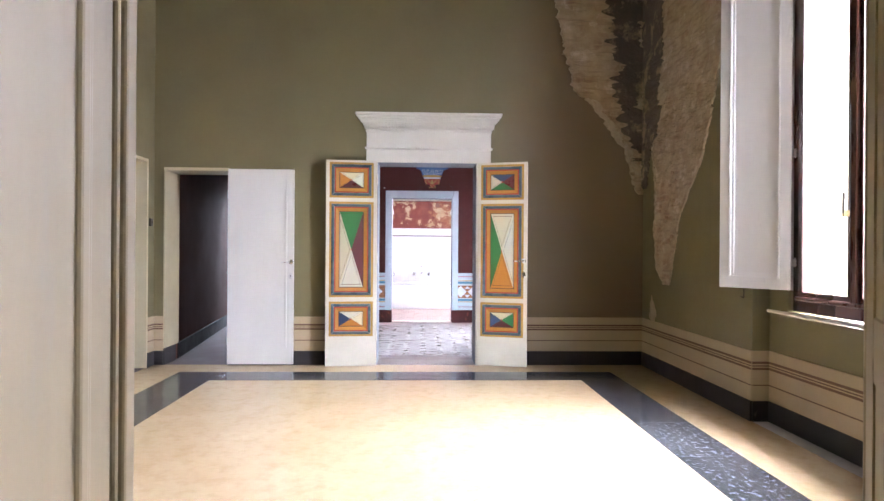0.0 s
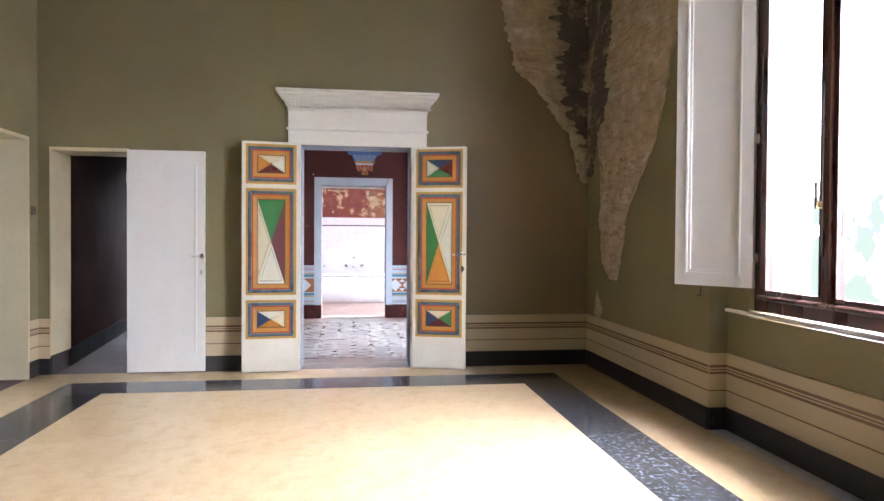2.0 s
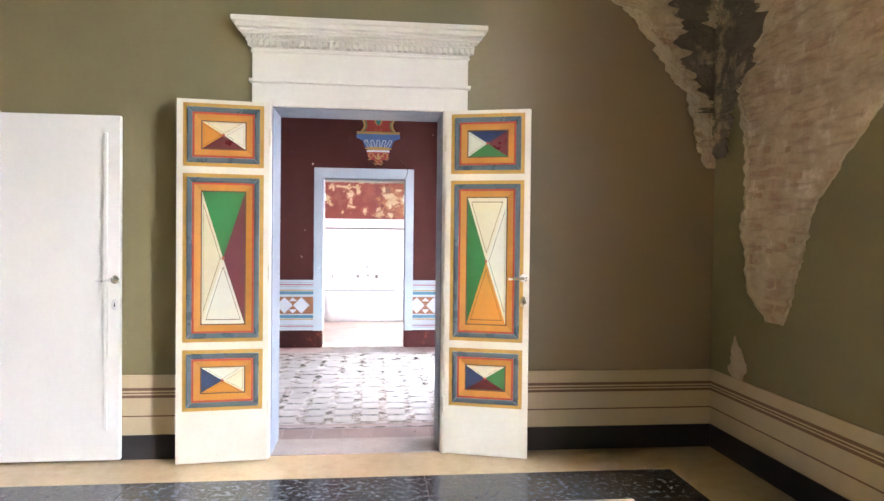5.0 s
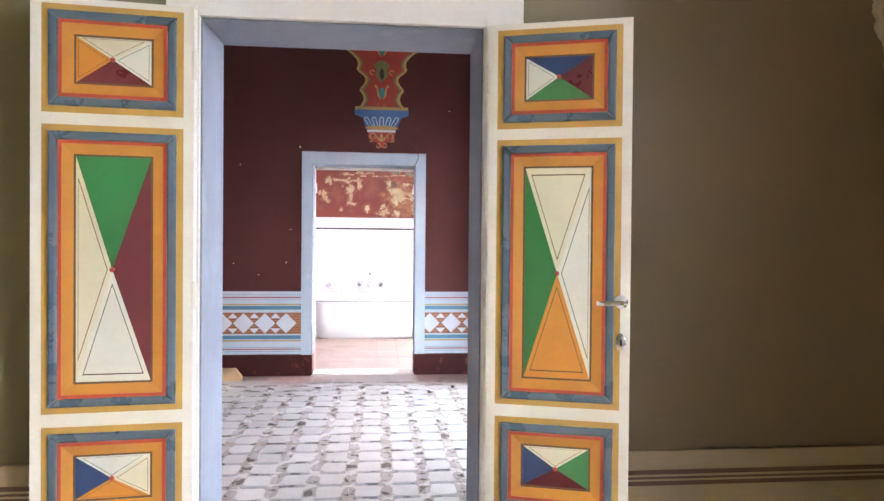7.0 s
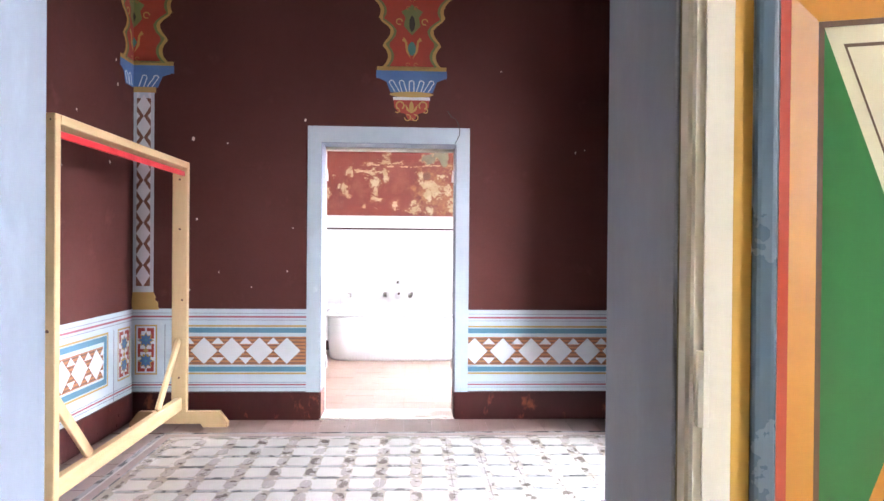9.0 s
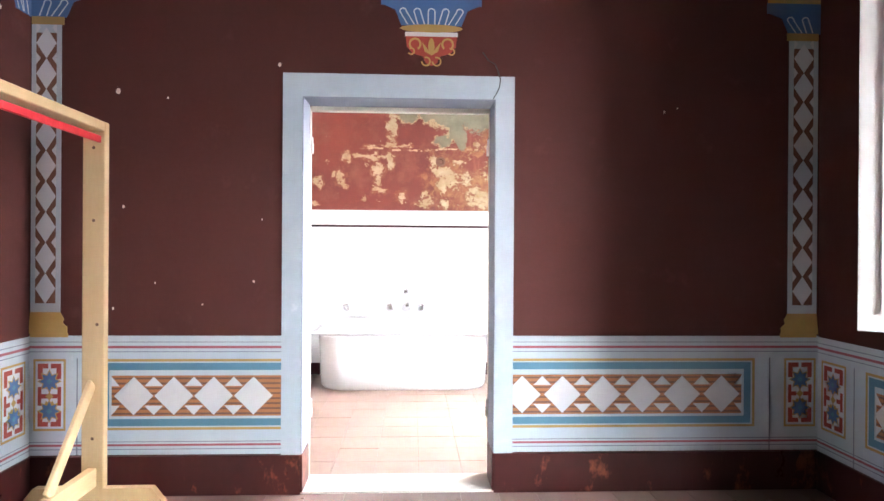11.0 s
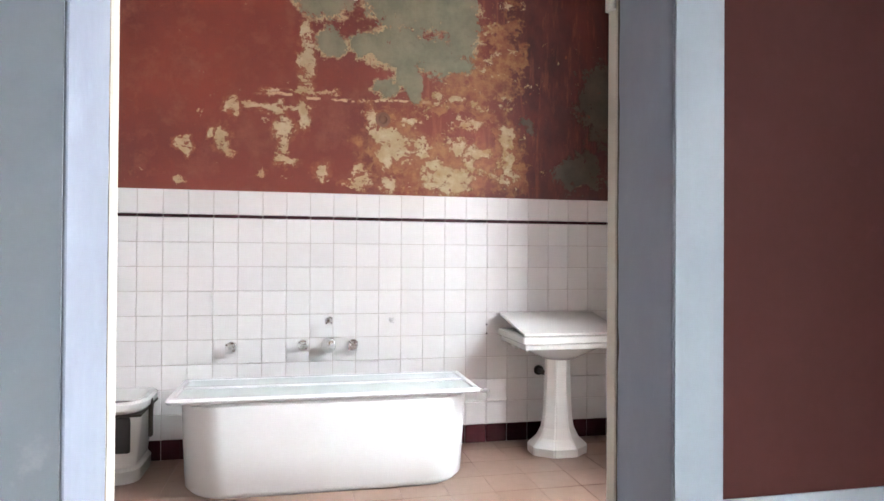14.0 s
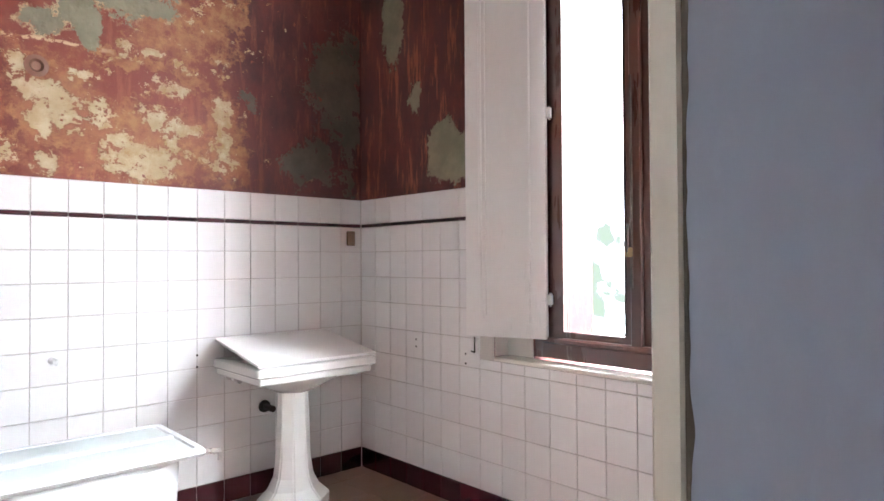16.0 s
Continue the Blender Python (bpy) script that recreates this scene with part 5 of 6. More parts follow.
def fresco_dado(name, m, u0, u1, panels, stars, dividers):
    """Pale painted dado: lozenge panels (u0, u1, closed at the start, at the end, first lozenge, pitch), star panels and dividers."""
    d = tagged(new(name), "pale blue painted dado with lozenge and star panels", "trim", "", "structure")
    d.matrix_basis = m
    flat("field", rect(u0, u1, 0.205, 0.815), 0.003, PALEBLUE, d)
    for v, h, mt in ((0.783, 0.004, F_LINE), (0.757, 0.013, F_PINK), (0.733, 0.004, F_LINE), (0.272, 0.004, F_LINE), (0.255, 0.011, F_PINK), (0.234, 0.004, F_LINE)):
        flat("line", rect(u0, u1, v - h / 2, v + h / 2), 0.001, mt, d, 0.003)
    for p0, p1, c0, c1, first, pitch in panels:
        bands = ((0.0, 0.013, F_GOLD, 0.332, 0.696), (0.022, 0.037, F_BLUE, 0.352, 0.676))
        for off, w, mt, va, vb in bands:
            a, b = p0 + (off if c0 else 0), p1 - (off if c1 else 0)
            flat("band", rect(a, b, vb - w, vb), 0.001, mt, d, 0.003)
            flat("band", rect(a, b, va, va + w), 0.001, mt, d, 0.003)
            if c0:
                flat("band", rect(a, a + w, va + w, vb - w), 0.001, mt, d, 0.003)
            if c1:
                flat("band", rect(b - w, b, va + w, vb - w), 0.001, mt, d, 0.003)
        a, b = p0 + (0.072 if c0 else 0), p1 - (0.072 if c1 else 0)
        hatch = flat("hatching", rect(a, b, 0.403, 0.611), 0.0008, F_BRICK, d, 0.003, "burnt orange hatching")
        for k in range(8):
            v = 0.411 + k * 0.0258
            flat("stroke", rect(a, b, v, v + 0.0095), 0.0006, F_BROWN, hatch, 0.0038)
        for end, closed, way in ((a, c0, 1), (b, c1, -1)):
            if closed:
                for s in (1, -1):
                    flat("end_triangle", [(end, 0.507 + s * 0.050), (end + way * 0.040, 0.507 + s * 0.050), (end, 0.507 + s * 0.098)], 0.0012, F_WHITE, d, 0.0044)
        u = first
        while u - 0.06 < b:
            lo, hi = max(u - 0.098, a), min(u + 0.098, b)
            if hi - lo > 0.19:
                flat("lozenge", [(u - 0.098, 0.507), (u, 0.409), (u + 0.098, 0.507), (u, 0.605)], 0.0012, F_WHITE, d, 0.0044)
            elif lo == a and u > a:
                flat("lozenge", [(a, 0.507 - 0.098 + (u - a)), (u, 0.409), (u + 0.098, 0.507), (u, 0.605), (a, 0.605 - (u - a))], 0.0012, F_WHITE, d, 0.0044)
            t = u + pitch / 2
            if t + 0.045 < b:
                for s in (1, -1):
                    flat("small_triangle", [(t - 0.047, 0.507 + s * 0.050), (t + 0.047, 0.507 + s * 0.050), (t, 0.507 + s * 0.098)], 0.0012, F_WHITE, d, 0.0044)
            u += pitch
    for s0, s1 in stars:
        w, c, v = s1 - s0, (s0 + s1) / 2, 0.507
        e = 0.010
        for q in (rect(s0, s1, 0.685, 0.696), rect(s0, s1, 0.330, 0.341), rect(s0, s0 + e, 0.341, 0.685), rect(s1 - e, s1, 0.341, 0.685)):
            flat("star_border", q, 0.001, F_GOLD, d, 0.003)
        q0, q1, r0, r1 = s0 + 0.016, s1 - 0.016, 0.347, 0.679
        flat("star_ground", rect(q0, q1, r0, r1), 0.0008, F_WHITE, d, 0.003)
        for su, sv in ((0, 0), (1, 0), (0, 1), (1, 1)):            # red angles in the four corners
            cu, cv = (q1 if su else q0), (r1 if sv else r0)
            du, dv = (-1 if su else 1), (-1 if sv else 1)
            flat("red_angle", [(cu + du * a_, cv + dv * b_) for a_, b_ in ((0.006, 0.006), (w * 0.36, 0.006), (w * 0.36, 0.030), (0.030, 0.030), (0.030, 0.085), (0.006, 0.085))], 0.001, F_RED, d, 0.0038)
            flat("strap", [(cu + du * a_, cv + dv * b_) for a_, b_ in ((0.030, 0.100), (0.042, 0.088), (c - q0 - 0.004, 0.125), (c - q0 - 0.016, 0.137))], 0.001, F_GOLD, d, 0.0044)
        for su in (-1, 1):                                         # red tees at mid height
            e_ = c + su * (w / 2 - 0.022)
            flat("red_tee", [(e_, v - 0.048), (e_, v + 0.048), (e_ - su * 0.018, v + 0.048), (e_ - su * 0.018, v + 0.011), (e_ - su * 0.046, v + 0.011), (e_ - su * 0.046, v - 0.011), (e_ - su * 0.018, v - 0.011), (e_ - su * 0.018, v - 0.048)], 0.001, F_RED, d, 0.0038)
        for sv in (0.583, 0.431):
            star = [(c + (0.050 if k % 2 == 0 else 0.030) * math.cos(math.pi * k / 8), sv + (0.050 if k % 2 == 0 else 0.030) * math.sin(math.pi * k / 8)) for k in range(16)]
            rimmed = [(c + (u - c) * 1.22, sv + (t - sv) * 1.22) for u, t in star]
            flat("star_rim", rimmed, 0.0008, F_GOLD, d, 0.0046)
            flat("star", star, 0.0008, F_SKY, d, 0.0054)
            flat("star_eye", [(c - 0.015, sv), (c, sv - 0.015), (c + 0.015, sv), (c, sv + 0.015)], 0.0008, F_BLUE, d, 0.0062)
        flat("knot", [(c - 0.020, v), (c, v - 0.020), (c + 0.020, v), (c, v + 0.020)], 0.0008, F_GOLD, d, 0.0046)
    for u in dividers:
        flat("divider", rect(u - 0.003, u + 0.003, 0.205, 0.70), 0.001, F_LINE, d, 0.003)
    return d


WB = pose(0, YB, 0)
WD = pose(0, YB, 0.005)
WL = pose(XL2, 0, 0, 0, 0, 90)
WR = pose(XR2, 0, 0, 0, 0, -90)
CX = (-0.016, 1.188)                                          # outer edges of the bathroom door casing
fresco_dado("dado_north_red_room", WD, XL2, CX[0], [(-0.945, CX[0], True, False, -0.762, 0.2015)], [(-1.262, -1.102)], [-1.045])
fresco_dado("dado_north_red_room_east", WD, CX[1], XR2, [(CX[1], 2.490, False, True, 1.238, 0.2140)], [(2.652, 2.825)], [2.572])
fresco_dado("dado_west_red_room", WL, YA2, YB, [(6.55, 9.36, True, True, 6.74, 0.2045)], [(9.50, 9.69)], [9.44])
fresco_dado("dado_east_red_room", WR, -YB, -W2[1], [(-9.36, -W2[1] - 0.03, True, True, -9.2, 0.2045)], [(-9.69, -9.50)], [-9.44])
for nm, m, a, b in (("north_red_room", WB, XL2, D2[0]), ("north_red_room_east", WB, D2[1], XR2), ("west_red_room", WL, YA2, YB), ("east_red_room", WR, -YB, -YA2)):
    bm = rbox(a, b, -0.016, 0, 0, 0.205, 0.003)
    bm.transform(m)
    struct("baseboard_" + nm, bm, REDMARBLE, "dark red marbled baseboard with orange veins", "baseboard")
bm = bmesh.new()
for a, b in ((D2[0], D2[0] + 0.010), (D2[1] - 0.010, D2[1])):
    box(bm, a, b, YB - 0.012, RV - 0.004, 0.012, 0.205)
struct("baseboard_bathroom_doorway", bm, REDMARBLE, "dark red marbled baseboard turned into the doorway", "baseboard")


def pilaster(name, m, u0, u1, lead):
    """A painted corner pilaster of stacked lozenges on an ochre foot."""
    p = tagged(new(name), "painted pilaster of pale lozenges on an ochre foot", "trim", "", "structure")
    p.matrix_basis = m
    c, w = (u0 + u1) / 2, u1 - u0
    flat("field", rect(u0, u1, 0.94, 2.405), 0.003, PALEBLUE, p)
    flat("ground", rect(c - w * 0.34, c + w * 0.34, 0.985, 2.36), 0.0008, F_BROWN, p, 0.003)
    v = 1.06
    while v < 2.34:
        flat("lozenge", [(c - w * 0.34, v), (c, v - 0.078), (c + w * 0.34, v), (c, v + 0.078)], 0.001, F_WHITE, p, 0.0038)
        for s in (-1, 1):
            e = c + s * w * 0.34
            flat("small_triangle", [(e, v + 0.048), (e, v + 0.108), (e - s * 0.022, v + 0.078)], 0.001, F_WHITE, p, 0.0038)
        v += 0.156
    flat("foot", [(u0 - 0.01 * lead, 0.83), (u1 + 0.035, 0.83), (u1 + 0.035, 0.865), (u1 + 0.012, 0.885), (u1 + 0.018, 0.905), (u1, 0.94), (u0, 0.94)], 0.004, F_GOLD, p, 0.0, "ochre painted foot")
    flat("foot_step", rect(u0, u1 + 0.04, 0.812, 0.832), 0.005, F_GOLD, p)
    flat("neck_ring", rect(u0, u1 + 0.012, 2.402, 2.442), 0.005, F_GOLD, p)
    return p


def bracket(name, m, cu, v0, hw, half=0, pendant=True):
    """A painted corbel: red and gold scalloped body, blue fluted capital, pendant below. half: 1 keeps only u >= cu."""
    b = tagged(new(name), "painted red, gold and blue corbel ornament", "trim", "", "structure")
    b.matrix_basis = m

    def both(pts):
        return [(cu + (max(u, -0.0) if half else u), v) for u, v in pts]

    def body(inset, top):
        up = []
        for k in range(49):
            v = v0 + inset * 0.6 + (top - v0 - inset * 0.6) * k / 48
            t = (v - v0) / 0.19
            up.append((hw - 0.006 - 0.062 * abs(math.sin(math.pi * t)) ** 0.8 - inset - 0.018 * min(t, 1.6) + min(0.36, 0.095 * max(0.0, t - 1.6)), v))
        return up + [(0 if half else -u, v) for u, v in reversed(up)]
    top = 4.05
    flat("gold_body", both(body(0.0, top)), 0.003, F_GOLD, b)
    flat("dark_body", both(body(0.026, top)), 0.001, F_GREEN, b, 0.003)
    flat("red_body", both(body(0.046, top)), 0.001, F_RED, b, 0.004)
    for k in range(3):
        v = v0 + 0.16 + k * 0.42
        lo = -1 if not half else 0
        for s in (-1, 1):
            if half and s < 0:
                continue
            flat("leaf_scroll", [(cu + s * u, w) for u, w in ((0.008, v - 0.075), (0.045, v - 0.02), (0.052, v + 0.045), (0.075, v + 0.062), (0.058, v + 0.085), (0.036, v + 0.05), (0.028, v - 0.01))], 0.001, F_GOLD, b, 0.005)
            flat("curl", arc_band(cu + s * 0.095, v + 0.20, 0.026, 0.009, 0, 300), 0.001, F_GOLD, b, 0.005)
            flat("curl", arc_band(cu + s * 0.030, v - 0.118, 0.016, 0.006, 0, 300), 0.001, F_BRICK, b, 0.005)
        flat("teal_drop", both(ellipse(0, v, 0.030, 0.052, 14, 0.2)) if not half else [(cu, v - 0.05), (cu + 0.028, v), (cu, v + 0.05)], 0.001, F_TEAL, b, 0.006)
        g = [(0, v + 0.10), (0.062, v + 0.17), (0.050, v + 0.23), (0.080, v + 0.275), (0.02, v + 0.31), (0, v + 0.33)]
        flat("green_leaf", [(cu + u, w) for u, w in g] + ([] if half else [(cu - u, w) for u, w in reversed(g[1:-1])]), 0.001, F_GREEN, b, 0.005)
        flat("black_seed", both(ellipse(0, v + 0.185, 0.022, 0.060, 14, 0.3)) if not half else [(cu, v + 0.13), (cu + 0.02, v + 0.185), (cu, v + 0.24)], 0.001, F_BLACK, b, 0.006)
    lo = 0 if half else -1
    flat("gold_rail", rect(cu + lo * (hw + 0.004), cu + hw + 0.004, v0 - 0.004, v0 + 0.026), 0.004, F_GOLD, b)
    flat("blue_block", rect(cu + lo * (hw + 0.008), cu + hw + 0.008, v0 - 0.060, v0 - 0.004), 0.004, F_SKY, b)
    up = [(hw * 0.97, v0 - 0.060), (hw * 0.74, v0 - 0.085), (hw * 0.62, v0 - 0.165)]
    flat("blue_capital", [(cu + u, v) for u, v in up] + ([(cu, v0 - 0.165), (cu, v0 - 0.060)] if half else [(cu - u, v) for u, v in reversed(up)]), 0.003, F_SKY, b)
    n = 5
    for k in range(n):
        if half and k < n // 2 + 1:
            continue
        s = (k - (n - 1) / 2) / ((n - 1) / 2)
        fu = cu + s * hw * 0.50
        r = 0.021
        lean = s * hw * 0.08
        arch = [(fu + lean * 1.0 + r * math.cos(t), v0 - 0.094 + r * math.sin(t)) for t in [math.pi * q / 8 for q in range(9)]]
        inner = [(fu + lean * 1.0 + (r - 0.007) * math.cos(t), v0 - 0.094 + (r - 0.007) * math.sin(t)) for t in [math.pi * q / 8 for q in range(9)]]
        flat("flute", [(fu + r - lean, v0 - 0.160)] + arch + [(fu - r - lean, v0 - 0.160), (fu - r + 0.007 - lean, v0 - 0.160)] + inner[::-1] + [(fu + r - 0.007 - lean, v0 - 0.160)], 0.001, F_WHITE, b, 0.003)
    if pendant:
        flat("gold_ring", ellipse(cu, v0 - 0.180, hw * 0.64, 0.021, 18), 0.005, F_GOLD, b)
        flat("white_ring", rect(cu - hw * 0.54, cu + hw * 0.54, v0 - 0.222, v0 - 0.199), 0.003, F_WHITE, b)
        pts = [(0.135, v0 - 0.222), (0.128, v0 - 0.275), (0.10, v0 - 0.31), (0.045, v0 - 0.325), (0.03, v0 - 0.36), (0.0, v0 - 0.375)]
        flat("red_pendant", [(cu + u, v) for u, v in pts] + [(cu - u, v) for u, v in reversed(pts[:-1])], 0.002, F_RED, b)
        for s in (-1, 1):
            flat("scroll", arc_band(cu + s * 0.085, v0 - 0.262, 0.034, 0.011, -60, 230), 0.001, F_GOLD, b, 0.002)
            flat("scroll", arc_band(cu + s * 0.105, v0 - 0.300, 0.020, 0.008, -150, 120), 0.001, F_GOLD, b, 0.002)
            flat("scroll", arc_band(cu + s * 0.028, v0 - 0.352, 0.026, 0.008, -180, 110), 0.001, F_GOLD, b, 0.002)
            flat("petal", [(cu + s * u, v) for u, v in ((0.0, v0 - 0.32), (0.028, v0 - 0.275), (0.05, v0 - 0.25), (0.035, v0 - 0.30))], 0.001, F_GOLD, b, 0.002)
        flat("palmette", ellipse(cu, v0 - 0.275, 0.017, 0.046, 12, 0.3), 0.001, F_GOLD, b, 0.003)
    return b


pilaster("pilaster_north_west", WB, XL2 + 0.006, -1.132, 1)
bracket("corbel_north_middle", WB, 0.749, 2.605, 0.255)
bracket("corbel_north_west", WB, XL2 + 0.001, 2.605, 0.285, 1, False)
pr = pilaster("pilaster_north_east", pose(0, YB, 0) @ Matrix.Diagonal((-1, 1, 1, 1)), -(XR2 - 0.012), -(XR2 - 0.172), 1)
bracket("corbel_north_east", pose(0, YB, 0) @ Matrix.Diagonal((-1, 1, 1, 1)), -(XR2 - 0.001), 2.605, 0.285, 1, False)
bracket("corbel_west", WL, 7.93, 2.605, 0.255)
bracket("corbel_west_north", WL @ Matrix.Diagonal((-1, 1, 1, 1)), -(YB - 0.001), 2.605, 0.20, 1, False)

# pale casing of the bathroom doorway, its reveal and the timber frame behind
casing = tagged(new("door_casing_bathroom"), "pale blue painted doorway casing", "door frame", "", "structure")
for q in (rect(CX[0], D2[0], 0.205, 2.18), rect(D2[1], CX[1], 0.205, 2.18), rect(D2[0], D2[1], D2[2], 2.18)):
    o = flat("casing_face", q, 0.007, PALEBLUE, casing)
    o.location.y = YB
lin = tagged(new("door_lining_bathroom"), "grey lilac painted doorway reveal", "door frame", "", "structure")
part("lining_jamb", rbox(D2[0], D2[0] + 0.006, YB - 0.005, RV - 0.004, 0.205, D2[2], 0.002), LILAC, lin)
part("lining_jamb", rbox(D2[1] - 0.006, D2[1], YB - 0.005, RV - 0.004, 0.205, D2[2], 0.002), LILAC, lin)
part("lining_head", rbox(D2[0] + 0.006, D2[1] - 0.006, YB - 0.005, RV - 0.004, D2[2] - 0.006, D2[2], 0.002), LILAC, lin)
gap = bmesh.new()
for x, sgn in ((D2[0] + 0.0065, 1), (D2[1] - 0.0065, -1)):
    z = 0.21
    prev = None
    while z < D2[2] - 0.02:
        w = 0.001 + 0.004 * abs(noise.fractal((z * 9, x * 5, 2), 0.8, 2.0, 5))
        y = RV - 0.006 - 0.004 * noise.fractal((z * 5, x * 3, 7), 0.9, 2.0, 5)
        row = [gap.verts.new((x, y - w, z)), gap.verts.new((x + sgn * 0.001, y, z)), gap.verts.new((x, RV - 0.002, z))]
        if prev:
            for k in (0, 1):
                gap.faces.new((prev[k], prev[k + 1], row[k + 1], row[k]))
        prev = row
        z += 0.012
part("ragged_joint", gap, DAMP, lin, "dark ragged joint beside the timber frame")
fr = tagged(new("door_frame_bathroom"), "cream painted timber door frame without its door", "door frame", "", "structure")
for a, b in ((D2[0] - 0.02, D2[0] + 0.010), (D2[1] - 0.008, D2[1] + 0.02)):
    part("jamb", rbox(a, b, RV, YB2 - 0.003, 0.012, D2[2] - 0.01, 0.004), IVORY, fr)
part("head", rbox(D2[0] + 0.010, D2[1] - 0.008, RV, YB2 - 0.003, D2[2] - 0.03, D2[2] + 0.02, 0.004), IVORY, fr)
for a, b in ((D2[0] - 0.09, D2[0] - 0.02), (D2[1] + 0.02, D2[1] + 0.09)):
    part("architrave", rbox(a, b, YB2 - 0.004, YB2 + 0.010, 0.012, D2[2] + 0.08, 0.004), IVORY, fr)
for x, sgn in ((D2[0] + 0.010, 1), (D2[1] - 0.008, -1)):
    for z in (0.35, 1.80):
        h = part("hinge", rbox(*sorted((x, x + sgn * 0.008)), RV + 0.006, RV + 0.04, z, z + 0.09, 0.002), WHITE, fr, "white painted door hinge")
        part("hinge_pin", tube((x + sgn * 0.008, RV + 0.004, z - 0.005), (x + sgn * 0.008, RV + 0.004, z + 0.05), 0.008), WHITE, h)

# chips and a crack in the maroon wall
random.seed(11)
damage = thing("wall_chips", "white plaster chips and a crack in the maroon wall", "plaster damage")


def chip(u, v, r, m):
    n = 7
    pts = [(u + r * (0.6 + 0.6 * random.random()) * math.cos(2 * math.pi * k / n), v + r * 1.3 * (0.6 + 0.6 * random.random()) * math.sin(2 * math.pi * k / n)) for k in range(n)]
    o = flat("chip", pts, 0.0015, CHIP, damage)
    o.matrix_basis = m


for x, y, r in ((-0.85, 2.07, 0.014), (-0.035, 2.22, 0.010), (-0.82, 1.48, 0.007), (-0.16, 1.10, 0.006), (-0.42, 0.98, 0.005), (-0.87, 0.96, 0.006), (-0.66, 1.09, 0.004), (1.99, 2.01, 0.007), (2.06, 2.03, 0.004), (-0.60, 2.04, 0.006), (1.42, 2.61, 0.005), (-0.12, 1.42, 0.004)):
    chip(x, y, r, WB)
for k in range(18):
    chip(random.uniform(7.4, 9.5), random.uniform(0.95, 2.6), random.choice((0.004, 0.006, 0.009)), WL)
pts = [(1.02, 2.305), (1.05, 2.262), (1.085, 2.245), (1.098, 2.215), (1.112, 2.165), (1.108, 2.125), (1.092, 2.09), (1.075, 2.062)]
w = 0.006
bm = bmesh.new()
for (a, b), (c, d) in zip(pts, pts[1:]):
    prism(bm, [(a - w / 2, b), (a + w / 2, b), (c + w / 2, d), (c - w / 2, d)], -0.0085, -0.001)
o = part("crack", bm, F_BLACK, damage, "dark jagged crack")
o.matrix_basis = WB

# ---------------------------------------------------------------- timber stand
stand = thing("timber_stand", "raw pine frame stand with a red taped rail", "stand")
SX, SY0, SY1, ST = -0.875, 7.895, 9.555, 1.875
TW, TD = 0.105, 0.045
for y in (SY0, SY1):
    part("post", beam((SX, y, 0.10), (SX, y, ST), TW, TD, (0, 1, 0)), PINE, stand)
part("top_rail", beam((SX, SY0 + TD / 2, ST - TD / 2), (SX, SY1 - TD / 2, ST - TD / 2), TW, TD), PINEH, stand)
part("bottom_rail", beam((SX, SY0 + TD / 2, 0.165), (SX, SY1 - TD / 2, 0.165), TD, 0.09), PINEH, stand)
part("red_rail", beam((SX + 0.03, SY0 + TD / 2, ST - 0.085), (SX + 0.03, SY1 - TD / 2, ST - 0.085), 0.012, 0.035), REDTAPE, stand, "thin red taped rail")
for y in (SY0, SY1):
    bm = prism(bmesh.new(), [(SX - 0.34, 0.0), (SX - 0.17, 0.0), (SX - 0.15, 0.025), (SX + 0.15, 0.025), (SX + 0.17, 0.0), (SX + 0.34, 0.0), (SX + 0.34, 0.035), (SX + 0.28, 0.11), (SX - 0.28, 0.11), (SX - 0.34, 0.035)], y - TD / 2, y + TD / 2)
    foot = part("foot", bm, PINE, stand, "pine foot board with sawn-off corners")
for y, s in ((SY0, 1), (SY1, -1)):
    part("brace", beam((SX, y + s * 0.03, 0.62), (SX, y + s * 0.40, 0.21), 0.022, 0.06), PINE, stand)
for y in (SY0, SY1):
    for z in (0.35, 0.9, 1.4, 1.75):
        part("knot", lathe([(0.008, 0), (0.008, 0.001)], 8, (SX + 0.02 * math.sin(z * 9), y - TD / 2, z), "y"), BROWNLINE, stand)
    for dx in (-0.03, 0.03):
        part("screw", lathe([(0.004, 0), (0.004, 0.0015)], 8, (SX + dx, y - TD / 2, ST - 0.03), "y"), IRON, stand)


# ---------------------------------------------------------------- bathroom fittings
def rrect(x0, x1, y0, y1, r, z, n=6):
    out = []
    for cx, cy, a in ((x1 - r, y1 - r, 0), (x0 + r, y1 - r, 90), (x0 + r, y0 + r, 180), (x1 - r, y0 + r, 270)):
        for k in range(n + 1):
            t = radians(a + 90 * k / n)
            out.append((cx + r * math.cos(t), cy + r * math.sin(t), z))
    return out


def loft(loops, close_first=True, close_last=True):
    bm = bmesh.new()
    rows = [[bm.verts.new(p) for p in loop] for loop in loops]
    n = len(rows[0])
    for a, b in zip(rows, rows[1:]):
        for k in range(n):
            bm.faces.new((a[k], a[(k + 1) % n], b[(k + 1) % n], b[k]))
    if close_first:
        bm.faces.new(rows[0][::-1])
    if close_last:
        bm.faces.new(rows[-1])
    return bm


